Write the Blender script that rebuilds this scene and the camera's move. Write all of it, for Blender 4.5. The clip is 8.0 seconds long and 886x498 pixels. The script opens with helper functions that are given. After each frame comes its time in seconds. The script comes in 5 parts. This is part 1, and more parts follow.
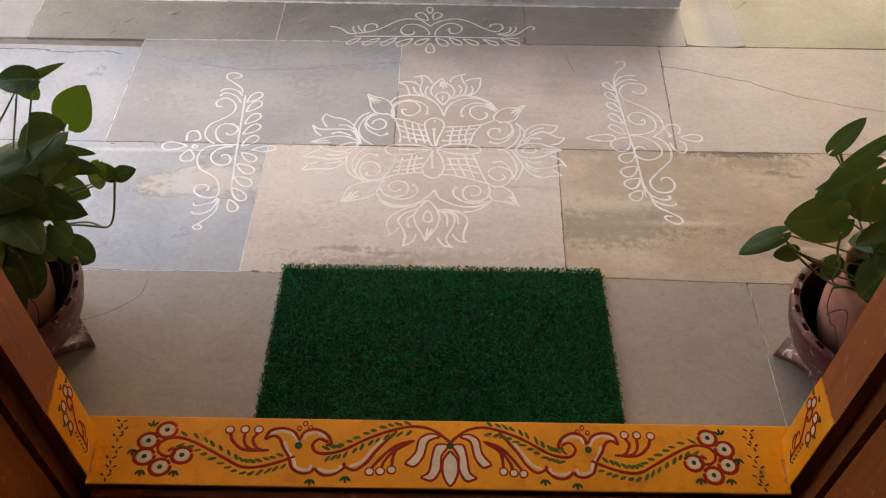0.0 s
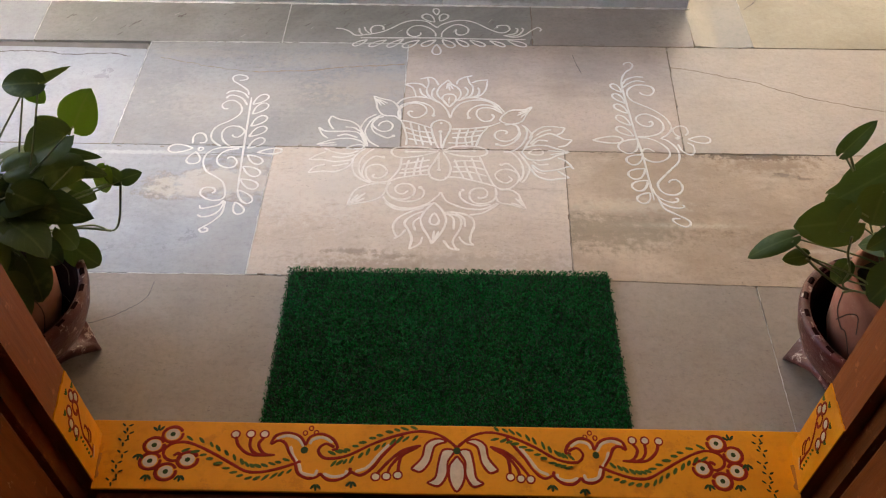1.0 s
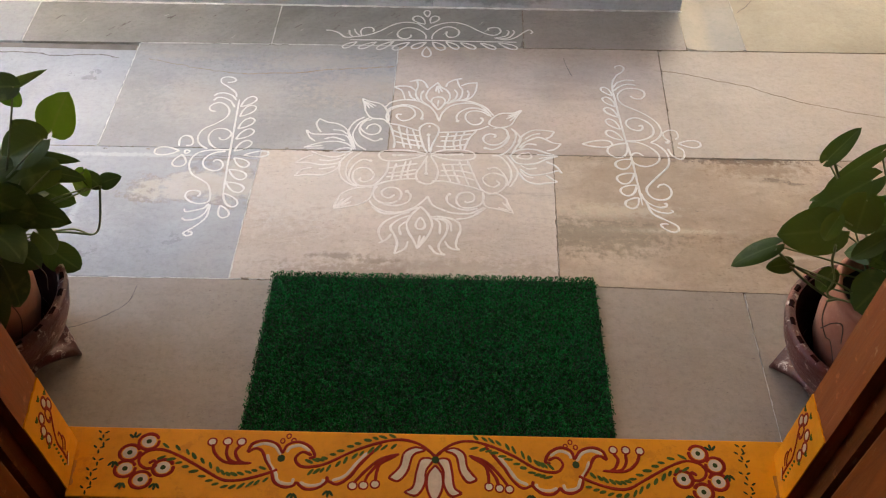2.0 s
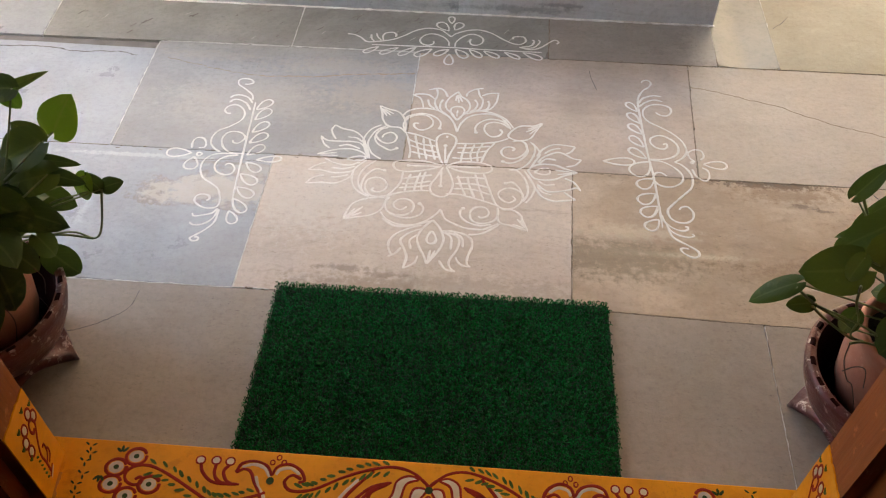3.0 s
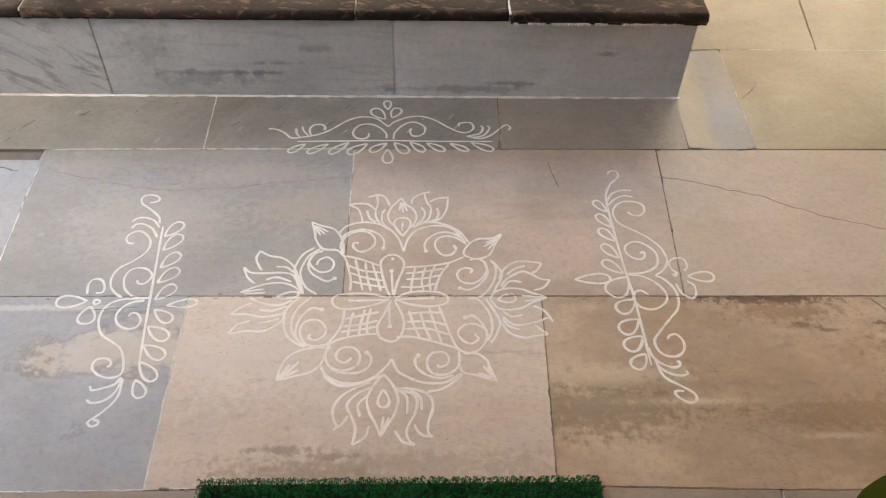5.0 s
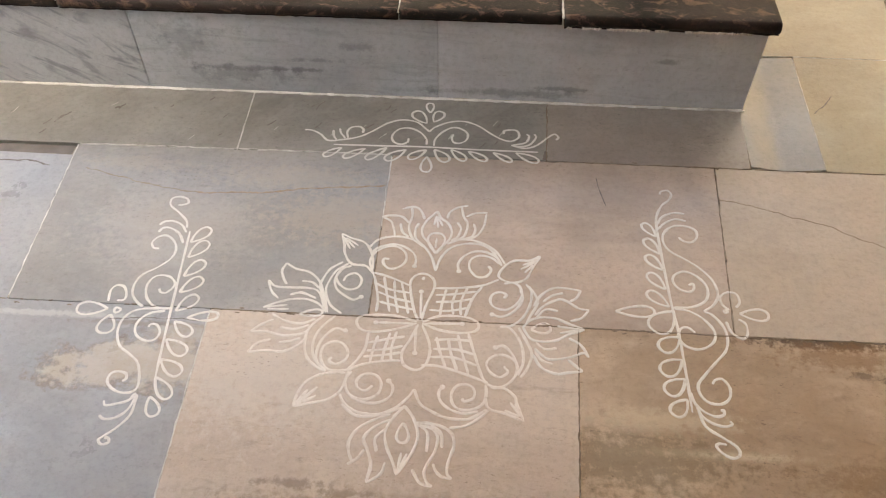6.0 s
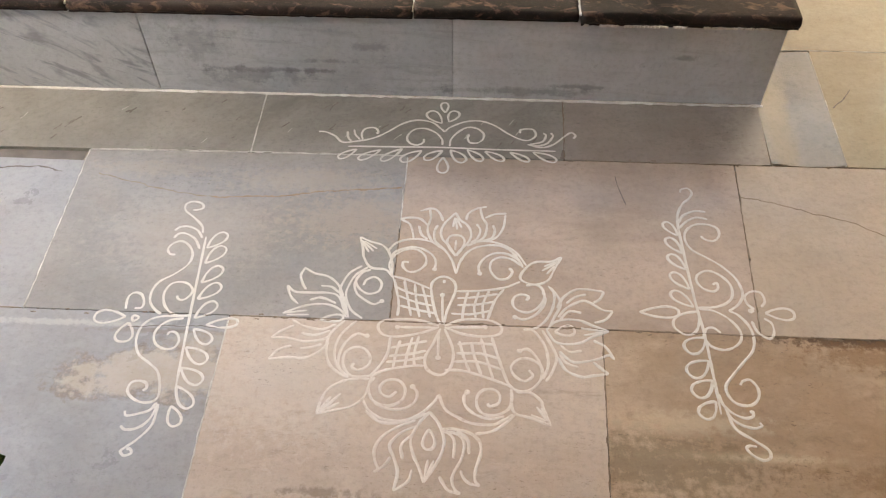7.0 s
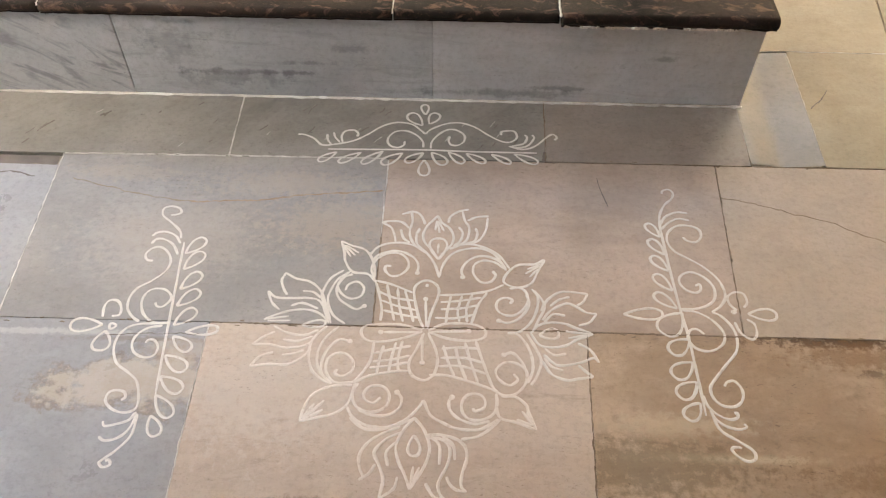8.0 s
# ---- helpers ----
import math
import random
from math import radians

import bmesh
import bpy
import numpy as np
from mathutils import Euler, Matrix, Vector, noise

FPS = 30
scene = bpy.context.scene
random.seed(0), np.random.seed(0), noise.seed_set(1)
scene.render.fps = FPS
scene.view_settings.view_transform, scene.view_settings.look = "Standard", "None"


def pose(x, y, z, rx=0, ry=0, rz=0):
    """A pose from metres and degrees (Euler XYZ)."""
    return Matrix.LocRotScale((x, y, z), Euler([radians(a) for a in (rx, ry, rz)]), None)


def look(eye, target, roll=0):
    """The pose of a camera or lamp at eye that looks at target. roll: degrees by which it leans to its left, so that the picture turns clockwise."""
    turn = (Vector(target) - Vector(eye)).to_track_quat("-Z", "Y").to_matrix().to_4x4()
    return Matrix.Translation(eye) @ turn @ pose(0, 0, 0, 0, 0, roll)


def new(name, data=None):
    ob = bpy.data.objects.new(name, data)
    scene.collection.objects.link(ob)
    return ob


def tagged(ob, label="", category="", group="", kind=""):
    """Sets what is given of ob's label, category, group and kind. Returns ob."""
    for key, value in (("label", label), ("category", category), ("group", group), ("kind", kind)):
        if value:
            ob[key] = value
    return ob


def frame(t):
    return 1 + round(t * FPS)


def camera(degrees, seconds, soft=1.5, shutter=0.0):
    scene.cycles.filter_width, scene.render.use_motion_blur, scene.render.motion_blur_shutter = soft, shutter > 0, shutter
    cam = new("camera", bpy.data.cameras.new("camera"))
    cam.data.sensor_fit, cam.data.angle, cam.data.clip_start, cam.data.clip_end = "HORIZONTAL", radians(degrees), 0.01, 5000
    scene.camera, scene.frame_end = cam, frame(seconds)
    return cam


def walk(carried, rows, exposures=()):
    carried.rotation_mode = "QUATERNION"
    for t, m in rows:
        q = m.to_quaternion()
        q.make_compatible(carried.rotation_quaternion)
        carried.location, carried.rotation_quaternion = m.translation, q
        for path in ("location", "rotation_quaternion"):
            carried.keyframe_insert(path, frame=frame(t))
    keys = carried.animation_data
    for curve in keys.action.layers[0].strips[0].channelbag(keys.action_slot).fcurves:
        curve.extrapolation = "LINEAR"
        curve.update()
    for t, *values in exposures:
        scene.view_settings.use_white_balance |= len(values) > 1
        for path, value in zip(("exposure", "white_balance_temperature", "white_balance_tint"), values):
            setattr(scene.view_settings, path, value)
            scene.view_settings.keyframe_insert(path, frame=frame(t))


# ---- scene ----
cam = camera(56.7, 8.0, 1.15)
PATH = [
    (0, (-0.003, -0.024, 1.184), (0.0, 1.329, -0.289), 1.0),
    (0.5, (-0.004, -0.018, 1.184), (-0.003, 1.334, -0.29), 1.0),
    (1, (-0.003, -0.015, 1.183), (-0.016, 1.338, -0.291), 0.5),
    (1.5, (0.004, -0.008, 1.183), (-0.008, 1.343, -0.293), 0.5),
    (1.7, (0.012, -0.007, 1.18), (0.002, 1.347, -0.292), 0.5),
    (2.8, (0.067, 0.046, 1.181), (-0.014, 1.387, -0.301), 0.7),
    (3, (0.063, 0.058, 1.168), (-0.026, 1.405, -0.307), 0.7),
    (3.5, (0.049, 0.143, 1.17), (-0.014, 1.493, -0.305), 1.6),
    (4, (0.004, 0.235, 1.179), (0.049, 1.59, -0.291), 2.2),
    (4.5, (-0.025, 0.311, 1.166), (0.055, 1.667, -0.301), 1.6),
    (5, (0.023, 0.427, 1.161), (0.085, 1.773, -0.316), 1.9),
    (5.2, (0.051, 0.471, 1.161), (0.067, 1.819, -0.317), 2.0),
    (6.3, (0.068, 0.559, 1.157), (-0.022, 1.833, -0.382), -0.5),
    (6.5, (0.054, 0.56, 1.153), (-0.034, 1.839, -0.382), -0.8),
    (7, (0.027, 0.574, 1.155), (-0.048, 1.852, -0.382), -0.7),
    (7.5, (0.017, 0.583, 1.154), (-0.02, 1.861, -0.384), 0.2),
    (8, (0.015, 0.586, 1.15), (-0.002, 1.866, -0.387), 0.8),
]
walk(cam, [(t, look(eye, target, roll)) for t, eye, target, roll in PATH], [(0, 4.24, 7100, 6), (4.0, 4.23, 7050, 4), (5.2, 4.19, 7500, 5), (6.3, 4.21, 7750, 5), (8, 4.21, 7750, 5)])
# Far edge of the unseen, added ceiling, tuned for how light falls off.
PORCH_EDGE = 4.5

# ---------------- light ----------------
SUN_EL, SUN_AZ = 58.0, 205.0
world = bpy.data.worlds.new("sky")
scene.world = world
world.use_nodes = True
wn = world.node_tree
sky = wn.nodes.new("ShaderNodeTexSky")
sky.sky_type, sky.sun_disc = "NISHITA", False
sky.sun_elevation, sky.sun_rotation = radians(SUN_EL), radians(SUN_AZ)
sky.air_density, sky.dust_density = 1.0, 4.0
wn.links.new(sky.outputs[0], wn.nodes["Background"].inputs[0])
wn.nodes["Background"].inputs[1].default_value = 0.15
sun = new("sun", bpy.data.lights.new("sun", "SUN"))
sun.data.energy, sun.data.angle, sun.data.color = 0.8, radians(12.0), (1.0, 0.94, 0.85)
sun_dir = Vector((math.sin(radians(SUN_AZ)) * math.cos(radians(SUN_EL)), math.cos(radians(SUN_AZ)) * math.cos(radians(SUN_EL)), math.sin(radians(SUN_EL))))
sun.matrix_world = look(sun_dir * 20, (0, 0, 0))


# ---------------- materials ----------------
def nodes_of(name):
    m = bpy.data.materials.new(name)
    m.use_nodes = True
    return m, m.node_tree, m.node_tree.nodes["Principled BSDF"]


def coords(nt, scale=(1, 1, 1), turn=(0, 0, 0)):
    tc, mp = nt.nodes.new("ShaderNodeTexCoord"), nt.nodes.new("ShaderNodeMapping")
    mp.vector_type = "TEXTURE"
    mp.inputs["Scale"].default_value = [1 / a for a in scale]
    mp.inputs["Rotation"].default_value = turn
    nt.links.new(tc.outputs["Object"], mp.inputs[0])
    return mp.outputs[0]


def noise_of(nt, vec, scale, detail=5.0, rough=0.6, lo=0.35, hi=0.65, distortion=0.0):
    n, r = nt.nodes.new("ShaderNodeTexNoise"), nt.nodes.new("ShaderNodeMapRange")
    n.inputs["Scale"].default_value, n.inputs["Detail"].default_value = scale, detail
    n.inputs["Roughness"].default_value, n.inputs["Distortion"].default_value = rough, distortion
    nt.links.new(vec, n.inputs["Vector"])
    nt.links.new(n.outputs["Fac"], r.inputs[0])
    r.inputs[1].default_value, r.inputs[2].default_value = lo, hi
    return r.outputs[0]


def mixed(nt, fac, a, b, amount=1.0, mode="MIX"):
    x = nt.nodes.new("ShaderNodeMix")
    x.data_type, x.blend_type = "RGBA", mode
    if amount != 1.0:
        k = nt.nodes.new("ShaderNodeMath")
        k.operation = "MULTIPLY"
        nt.links.new(fac, k.inputs[0])
        k.inputs[1].default_value = amount
        fac = k.outputs[0]
    nt.links.new(fac, x.inputs[0])
    for v, s in ((a, x.inputs[6]), (b, x.inputs[7])):
        if isinstance(v, tuple):
            s.default_value = (*v, 1)
        else:
            nt.links.new(v, s)
    return x.outputs[2]


def bumped(nt, p, height, strength, distance):
    b = nt.nodes.new("ShaderNodeBump")
    b.inputs["Strength"].default_value, b.inputs["Distance"].default_value = strength, distance
    nt.links.new(height, b.inputs["Height"])
    nt.links.new(b.outputs[0], p.inputs["Normal"])


def ranged(nt, v, lo, hi):
    r = nt.nodes.new("ShaderNodeMapRange")
    r.inputs[3].default_value, r.inputs[4].default_value = lo, hi
    nt.links.new(v, r.inputs[0])
    return r.outputs[0]


def spot(nt, vec, centre, radii, ragged=1.2, scale=60.0, plane='xy', edge=(0.5, 1.3)):
    """1 inside an uneven patch round centre (in plan), 0 outside."""
    mp, ln, ad, r = (nt.nodes.new(k) for k in ("ShaderNodeMapping", "ShaderNodeVectorMath", "ShaderNodeMath", "ShaderNodeMapRange"))
    mp.vector_type = "POINT"
    a, b = (-centre[0] / radii[0], -centre[1] / radii[1]), (1 / radii[0], 1 / radii[1])
    mp.inputs["Location"].default_value = (a[0], a[1], 0) if plane == "xy" else (a[0], 0, a[1])
    mp.inputs["Scale"].default_value = (b[0], b[1], 0) if plane == "xy" else (b[0], 0, b[1])
    nt.links.new(vec, mp.inputs[0])
    ln.operation = "LENGTH"
    nt.links.new(mp.outputs[0], ln.inputs[0])
    n = noise_of(nt, vec, scale, 9, 0.7, 0.25, 0.75)
    ad.operation = "MULTIPLY_ADD"
    nt.links.new(n, ad.inputs[0])
    ad.inputs[1].default_value = ragged * 2
    nt.links.new(ln.outputs["Value"], ad.inputs[2])
    r.inputs[1].default_value, r.inputs[2].default_value = edge[0] + ragged, edge[1] + ragged
    r.inputs[3].default_value, r.inputs[4].default_value = 1, 0
    nt.links.new(ad.outputs[0], r.inputs[0])
    return r.outputs[0]


def product(nt, a, b):
    k = nt.nodes.new("ShaderNodeMath")
    k.operation = "MULTIPLY"
    nt.links.new(a, k.inputs[0])
    nt.links.new(b, k.inputs[1])
    return k.outputs[0]


def stone(name, c1, c2, stain, stain_amount=0.5, rough=(0.28, 0.5), turn=0.0, spots=(), speck=0.25, grain=(1.3, 4.5, 4.0), vein=(0.6, 0.72, 0.5), band=(0.5, 0.78), plane='xy', fine=8.0, gloss=0.45, scars=()):
    """Worn, trodden slab: soft clouds, streaks along the slab, fine mottling, clustered pits and dirt."""
    m, nt, p = nodes_of(name)
    v = coords(nt)
    streak = coords(nt, grain, (0, turn if grain[2] > 10 else 0, 0 if grain[2] > 10 else turn))
    col = mixed(nt, noise_of(nt, v, 2.6, 6, 0.55, 0.36, 0.64, 0.5), c1, c2)
    col = mixed(nt, noise_of(nt, streak, 1.9, fine, 0.62, band[0], band[1], 0.7), col, stain, stain_amount * 0.8)
    col = mixed(nt, noise_of(nt, v, 9, 7, 0.6, 0.48, 0.75), col, tuple(a * 0.72 + b * 0.1 for a, b in zip(c2, stain)), 0.4)
    col = mixed(nt, noise_of(nt, coords(nt, (1, 1.6, 1), (0.3, 0.2, 0.2)), 21, 8, 0.72, 0.5, 0.72), col, tuple(min(1, a * 1.15) for a in c1), 0.3)
    col = mixed(nt, noise_of(nt, v, 85, 6, 0.75, 0.48, 0.68), col, tuple(a * 0.62 for a in c2), 0.38)
    col = mixed(nt, noise_of(nt, streak, 5.0, 7, 0.7, vein[0] + 0.02, vein[1] + 0.03, 1.2), col, tuple(a * 0.6 for a in stain), vein[2] * 0.45)
    for centre, radii, tone, amount in spots:
        col = mixed(nt, spot(nt, v, centre, radii, scale=60.0 if plane == 'xy' else 34.0, plane=plane), col, tone, amount)
    # scars: the surface has flaked off a paler heart, with a dirty rim
    for centre, radii, tone, rim, amount in scars:
        col = mixed(nt, product(nt, spot(nt, v, centre, radii, 0.8, 11.0, plane, (0.82, 1.0)), noise_of(nt, v, 17, 8, 0.8, 0.42, 0.56)), col, rim, amount)
        col = mixed(nt, spot(nt, v, centre, radii, 0.8, 11.0, plane, (0.60, 0.80)), col, tone, amount)
    pits = product(nt, noise_of(nt, coords(nt, (1, 2.2, 1.5)), 95, 5, 0.7, 0.58, 0.68), noise_of(nt, streak, 3.2, 5, 0.6, 0.46, 0.64))
    col = mixed(nt, pits, col, tuple(a * 0.45 for a in stain), min(0.85, speck * 2.8))
    nt.links.new(col, p.inputs["Base Color"])
    nt.links.new(ranged(nt, noise_of(nt, v, 7, 6, 0.65, 0.3, 0.7), *rough), p.inputs["Roughness"])
    p.inputs["Specular IOR Level"].default_value = gloss
    bumped(nt, p, noise_of(nt, v, 45, 8, 0.65, 0.2, 0.8), 0.28, 0.0022)
    return m


def plain(name, c1, c2, rough=0.5, scale=8.0, bump=0.2, depth=0.002, wear=None, wear_amount=0.5, metal=0.0, fine=90.0, spec=0.5):
    """A painted, fired or metal surface with two scales of variation."""
    m, nt, p = nodes_of(name)
    v = coords(nt)
    col = mixed(nt, noise_of(nt, v, scale, 6, 0.62), c1, c2)
    col = mixed(nt, noise_of(nt, v, fine, 4, 0.6, 0.5, 0.8), col, tuple(a * 0.7 for a in c2), 0.35)
    if wear:
        col = mixed(nt, noise_of(nt, v, scale * 3.5, 8, 0.72, 0.57, 0.63), col, wear, wear_amount)
    nt.links.new(col, p.inputs["Base Color"])
    nt.links.new(ranged(nt, noise_of(nt, v, scale * 2, 5, 0.6, 0.3, 0.7), rough * 0.8, min(1, rough * 1.25)), p.inputs["Roughness"])
    p.inputs["Metallic"].default_value = metal
    p.inputs["Specular IOR Level"].default_value = spec
    if bump:
        bumped(nt, p, noise_of(nt, v, fine, 6, 0.65, 0.2, 0.8), bump, depth)
    return m


def wood(name, c1, c2, rough=0.45, along=(14, 14, 1.2)):
    m, nt, p = nodes_of(name)
    g = coords(nt, along)
    col = mixed(nt, noise_of(nt, g, 4, 7, 0.65, 0.3, 0.7, 1.2), c1, c2)
    col = mixed(nt, noise_of(nt, coords(nt), 30, 7, 0.7, 0.6, 0.68), col, tuple(min(1, a * 2.2 + 0.05) for a in c1), 0.5)
    col = mixed(nt, noise_of(nt, coords(nt, (3, 3, 1)), 16, 8, 0.7, 0.63, 0.66), col, (0.46, 0.30, 0.20), 0.45)
    nt.links.new(col, p.inputs["Base Color"])
    p.inputs["Roughness"].default_value = rough
    p.inputs["Specular IOR Level"].default_value = 0.16
    bumped(nt, p, noise_of(nt, g, 9, 6, 0.6, 0.2, 0.8), 0.2, 0.002)
    return m


def leafy(name, c1, c2, vein):
    m, nt, p = nodes_of(name)
    v = coords(nt)
    oi = nt.nodes.new("ShaderNodeObjectInfo")
    col = mixed(nt, oi.outputs["Random"], c1, c2)
    col = mixed(nt, noise_of(nt, v, 26, 5, 0.6, 0.58, 0.72), col, vein, 0.55)
    at, sp, ab, wv, sn = (nt.nodes.new(k) for k in ("ShaderNodeAttribute", "ShaderNodeSeparateXYZ", "ShaderNodeMath", "ShaderNodeMath", "ShaderNodeMath"))
    at.attribute_name = "span"
    nt.links.new(at.outputs["Vector"], sp.inputs[0])
    ab.operation, wv.operation, sn.operation = "ABSOLUTE", "MULTIPLY_ADD", "SINE"
    nt.links.new(sp.outputs[1], ab.inputs[0])
    # the midrib, and side veins that run forward from it
    rib, side, turn = (nt.nodes.new("ShaderNodeMapRange") for _ in range(3))
    rib.inputs[1].default_value, rib.inputs[2].default_value, rib.inputs[3].default_value, rib.inputs[4].default_value = 0.02, 0.11, 1, 0
    nt.links.new(ab.outputs[0], rib.inputs[0])
    nt.links.new(ab.outputs[0], wv.inputs[0])
    wv.inputs[1].default_value = -0.4
    nt.links.new(sp.outputs[0], wv.inputs[2])
    turn.inputs[4].default_value = 48.0
    nt.links.new(wv.outputs[0], turn.inputs[0])
    turn.clamp = False
    nt.links.new(turn.outputs[0], sn.inputs[0])
    side.inputs[1].default_value, side.inputs[2].default_value = 0.86, 1.0
    nt.links.new(sn.outputs[0], side.inputs[0])
    col = mixed(nt, rib.outputs[0], col, vein, 0.35)
    col = mixed(nt, side.outputs[0], col, vein, 0.10)
    nt.links.new(col, p.inputs["Base Color"])
    p.inputs["Roughness"].default_value = 0.46
    p.inputs["Specular IOR Level"].default_value = 0.35
    p.inputs["Transmission Weight"].default_value = 0.0
    tr, ms = nt.nodes.new("ShaderNodeBsdfTranslucent"), nt.nodes.new("ShaderNodeMixShader")
    ms.inputs[0].default_value = 0.3
    nt.links.new(col, tr.inputs[0])
    nt.links.new(p.outputs[0], ms.inputs[1])
    nt.links.new(tr.outputs[0], ms.inputs[2])
    nt.links.new(ms.outputs[0], nt.nodes["Material Output"].inputs[0])
    bumped(nt, p, noise_of(nt, v, 120, 4, 0.6, 0.2, 0.8), 0.15, 0.001)
    return m


RUST, CREAM, SOOT = (0.20, 0.105, 0.045), (0.60, 0.51, 0.40), (0.05, 0.045, 0.04)
ST_FRONT = stone("slab_front_grey", (0.345, 0.282, 0.232), (0.275, 0.222, 0.182), (0.21, 0.16, 0.12), 0.4)
# The two pale spots paint sheen and a light streak into the stone's colour.
ST_BLUE = stone("slab_blue_grey", (0.385, 0.385, 0.395), (0.30, 0.295, 0.30), (0.20, 0.19, 0.185), 0.35, (0.24, 0.42), speck=0.15, vein=(0.66, 0.76, 0.3), gloss=0.55,
                spots=(((-0.66, 1.345), (0.16, 0.006), (0.60, 0.58, 0.56), 0.4), ((-0.735, 1.17), (0.010, 0.035), (0.56, 0.56, 0.57), 0.3), ((-0.50, 1.333), (0.10, 0.005), (0.20, 0.15, 0.11), 0.5)),
                scars=(((-0.49, 1.252), (0.175, 0.058), (0.53, 0.46, 0.385), (0.21, 0.15, 0.10), 0.62), ((-0.42, 1.318), (0.09, 0.022), (0.48, 0.42, 0.36), (0.24, 0.17, 0.11), 0.4)))
ST_ROSE = stone("slab_rose_beige", (0.59, 0.492, 0.412), (0.485, 0.392, 0.322), (0.29, 0.215, 0.155), 0.45, band=(0.48, 0.74), vein=(0.57, 0.66, 0.6),
                spots=(((-0.28, 1.25), (0.14, 0.10), (0.60, 0.535, 0.475), 0.5), ((-0.19, 1.062), (0.05, 0.007), (0.11, 0.075, 0.05), 0.45), ((-0.11, 1.05), (0.04, 0.006), (0.13, 0.09, 0.06), 0.45), ((0.0, 1.03), (0.28, 0.03), (0.29, 0.215, 0.15), 0.4),
                       ((-0.15, 1.02), (0.12, 0.02), (0.24, 0.17, 0.12), 0.45)))
ST_BROWN = stone("slab_brown_stained", (0.53, 0.41, 0.305), (0.37, 0.265, 0.182), (0.19, 0.125, 0.075), 0.55, band=(0.45, 0.7), speck=0.45, vein=(0.57, 0.66, 0.6),
                 spots=(((0.66, 1.363), (0.12, 0.014), (0.08, 0.042, 0.022), 0.9), ((0.69, 1.335), (0.10, 0.025), RUST, 0.55),
                        ((0.715, 1.30), (0.022, 0.008), (0.12, 0.08, 0.055), 0.65), ((0.755, 1.29), (0.014, 0.004), (0.12, 0.08, 0.055), 0.6), ((0.86, 1.305), (0.018, 0.004), (0.1, 0.065, 0.045), 0.7), ((0.45, 1.145), (0.14, 0.008), (0.62, 0.52, 0.38), 0.55), ((0.70, 1.08), (0.06, 0.006), (0.58, 0.48, 0.37), 0.45),
                        ((0.98, 1.26), (0.14, 0.04), RUST, 0.55), ((0.32, 1.13), (0.16, 0.05), (0.17, 0.13, 0.08), 0.6),
                        ((0.38, 1.20), (0.10, 0.02), (0.55, 0.46, 0.34), 0.5), ((0.75, 1.12), (0.2, 0.03), (0.21, 0.13, 0.07), 0.5)))
ST_MIST = stone("slab_misty_grey", (0.37, 0.345, 0.325), (0.265, 0.256, 0.252), (0.25, 0.19, 0.145), 0.4, vein=(0.58, 0.67, 0.5),
                spots=(((-0.50, 1.55), (0.16, 0.08), (0.44, 0.395, 0.35), 0.3), ((-0.62, 1.72), (0.10, 0.02), (0.40, 0.345, 0.29), 0.5), ((-0.30, 1.70), (0.17, 0.03), (0.44, 0.37, 0.30), 0.5), ((-0.2, 1.60), (0.12, 0.06), (0.42, 0.345, 0.285), 0.45)))
ST_TAUPE = stone("slab_taupe", (0.51, 0.405, 0.335), (0.39, 0.31, 0.253), (0.225, 0.155, 0.112), 0.5, band=(0.46, 0.72))
ST_SAND = stone("slab_sand", (0.485, 0.405, 0.33), (0.43, 0.352, 0.28), (0.31, 0.24, 0.18), 0.3, speck=0.12, vein=(0.68, 0.78, 0.3))
ST_OLIVE = stone("slab_olive_grey", (0.305, 0.285, 0.257), (0.20, 0.188, 0.17), (0.09, 0.08, 0.066), 0.5, turn=0.75, band=(0.5, 0.7))
ST_DIM = stone("slab_dim_taupe", (0.32, 0.275, 0.24), (0.24, 0.205, 0.18), (0.13, 0.11, 0.09), 0.4,
               spots=(((0.60, 1.87), (0.05, 0.09), (0.38, 0.34, 0.29), 0.6),))
ST_CREAM = stone("slab_cream", (0.385, 0.335, 0.23), (0.315, 0.268, 0.178), (0.22, 0.17, 0.108), 0.4, speck=0.15, vein=(0.66, 0.76, 0.35))
ST_GUTTER = stone("smooth_cement", (0.31, 0.285, 0.245), (0.265, 0.243, 0.21), (0.18, 0.165, 0.14), 0.25, (0.2, 0.26), speck=0.1, vein=(0.7, 0.8, 0.2))
VEIN = (0.115, 0.12, 0.13)
ST_RISER = stone("riser_marble", (0.49, 0.51, 0.54), (0.37, 0.388, 0.412), (0.19, 0.195, 0.21), 0.65, (0.25, 0.4), 0.03,
                 (((-0.41, 0.062), (0.13, 0.007), VEIN, 0.45), ((-0.45, 0.045), (0.09, 0.018), VEIN, 0.4), ((-0.29, 0.088), (0.05, 0.006), VEIN, 0.45),
                  ((-0.33, 0.062), (0.06, 0.005), VEIN, 0.45), ((-0.19, 0.125), (0.04, 0.008), VEIN, 0.4), ((0.44, 0.115), (0.05, 0.008), VEIN, 0.4),
                  ((0.12, 0.02), (0.16, 0.012), VEIN, 0.55), ((0.42, 0.03), (0.07, 0.007), VEIN, 0.5), ((-0.56, 0.13), (0.05, 0.04), VEIN, 0.35)),
                 0.15, (2.6, 3.0, 20.0), (0.62, 0.70, 0.5), (0.5, 0.72), "xz")
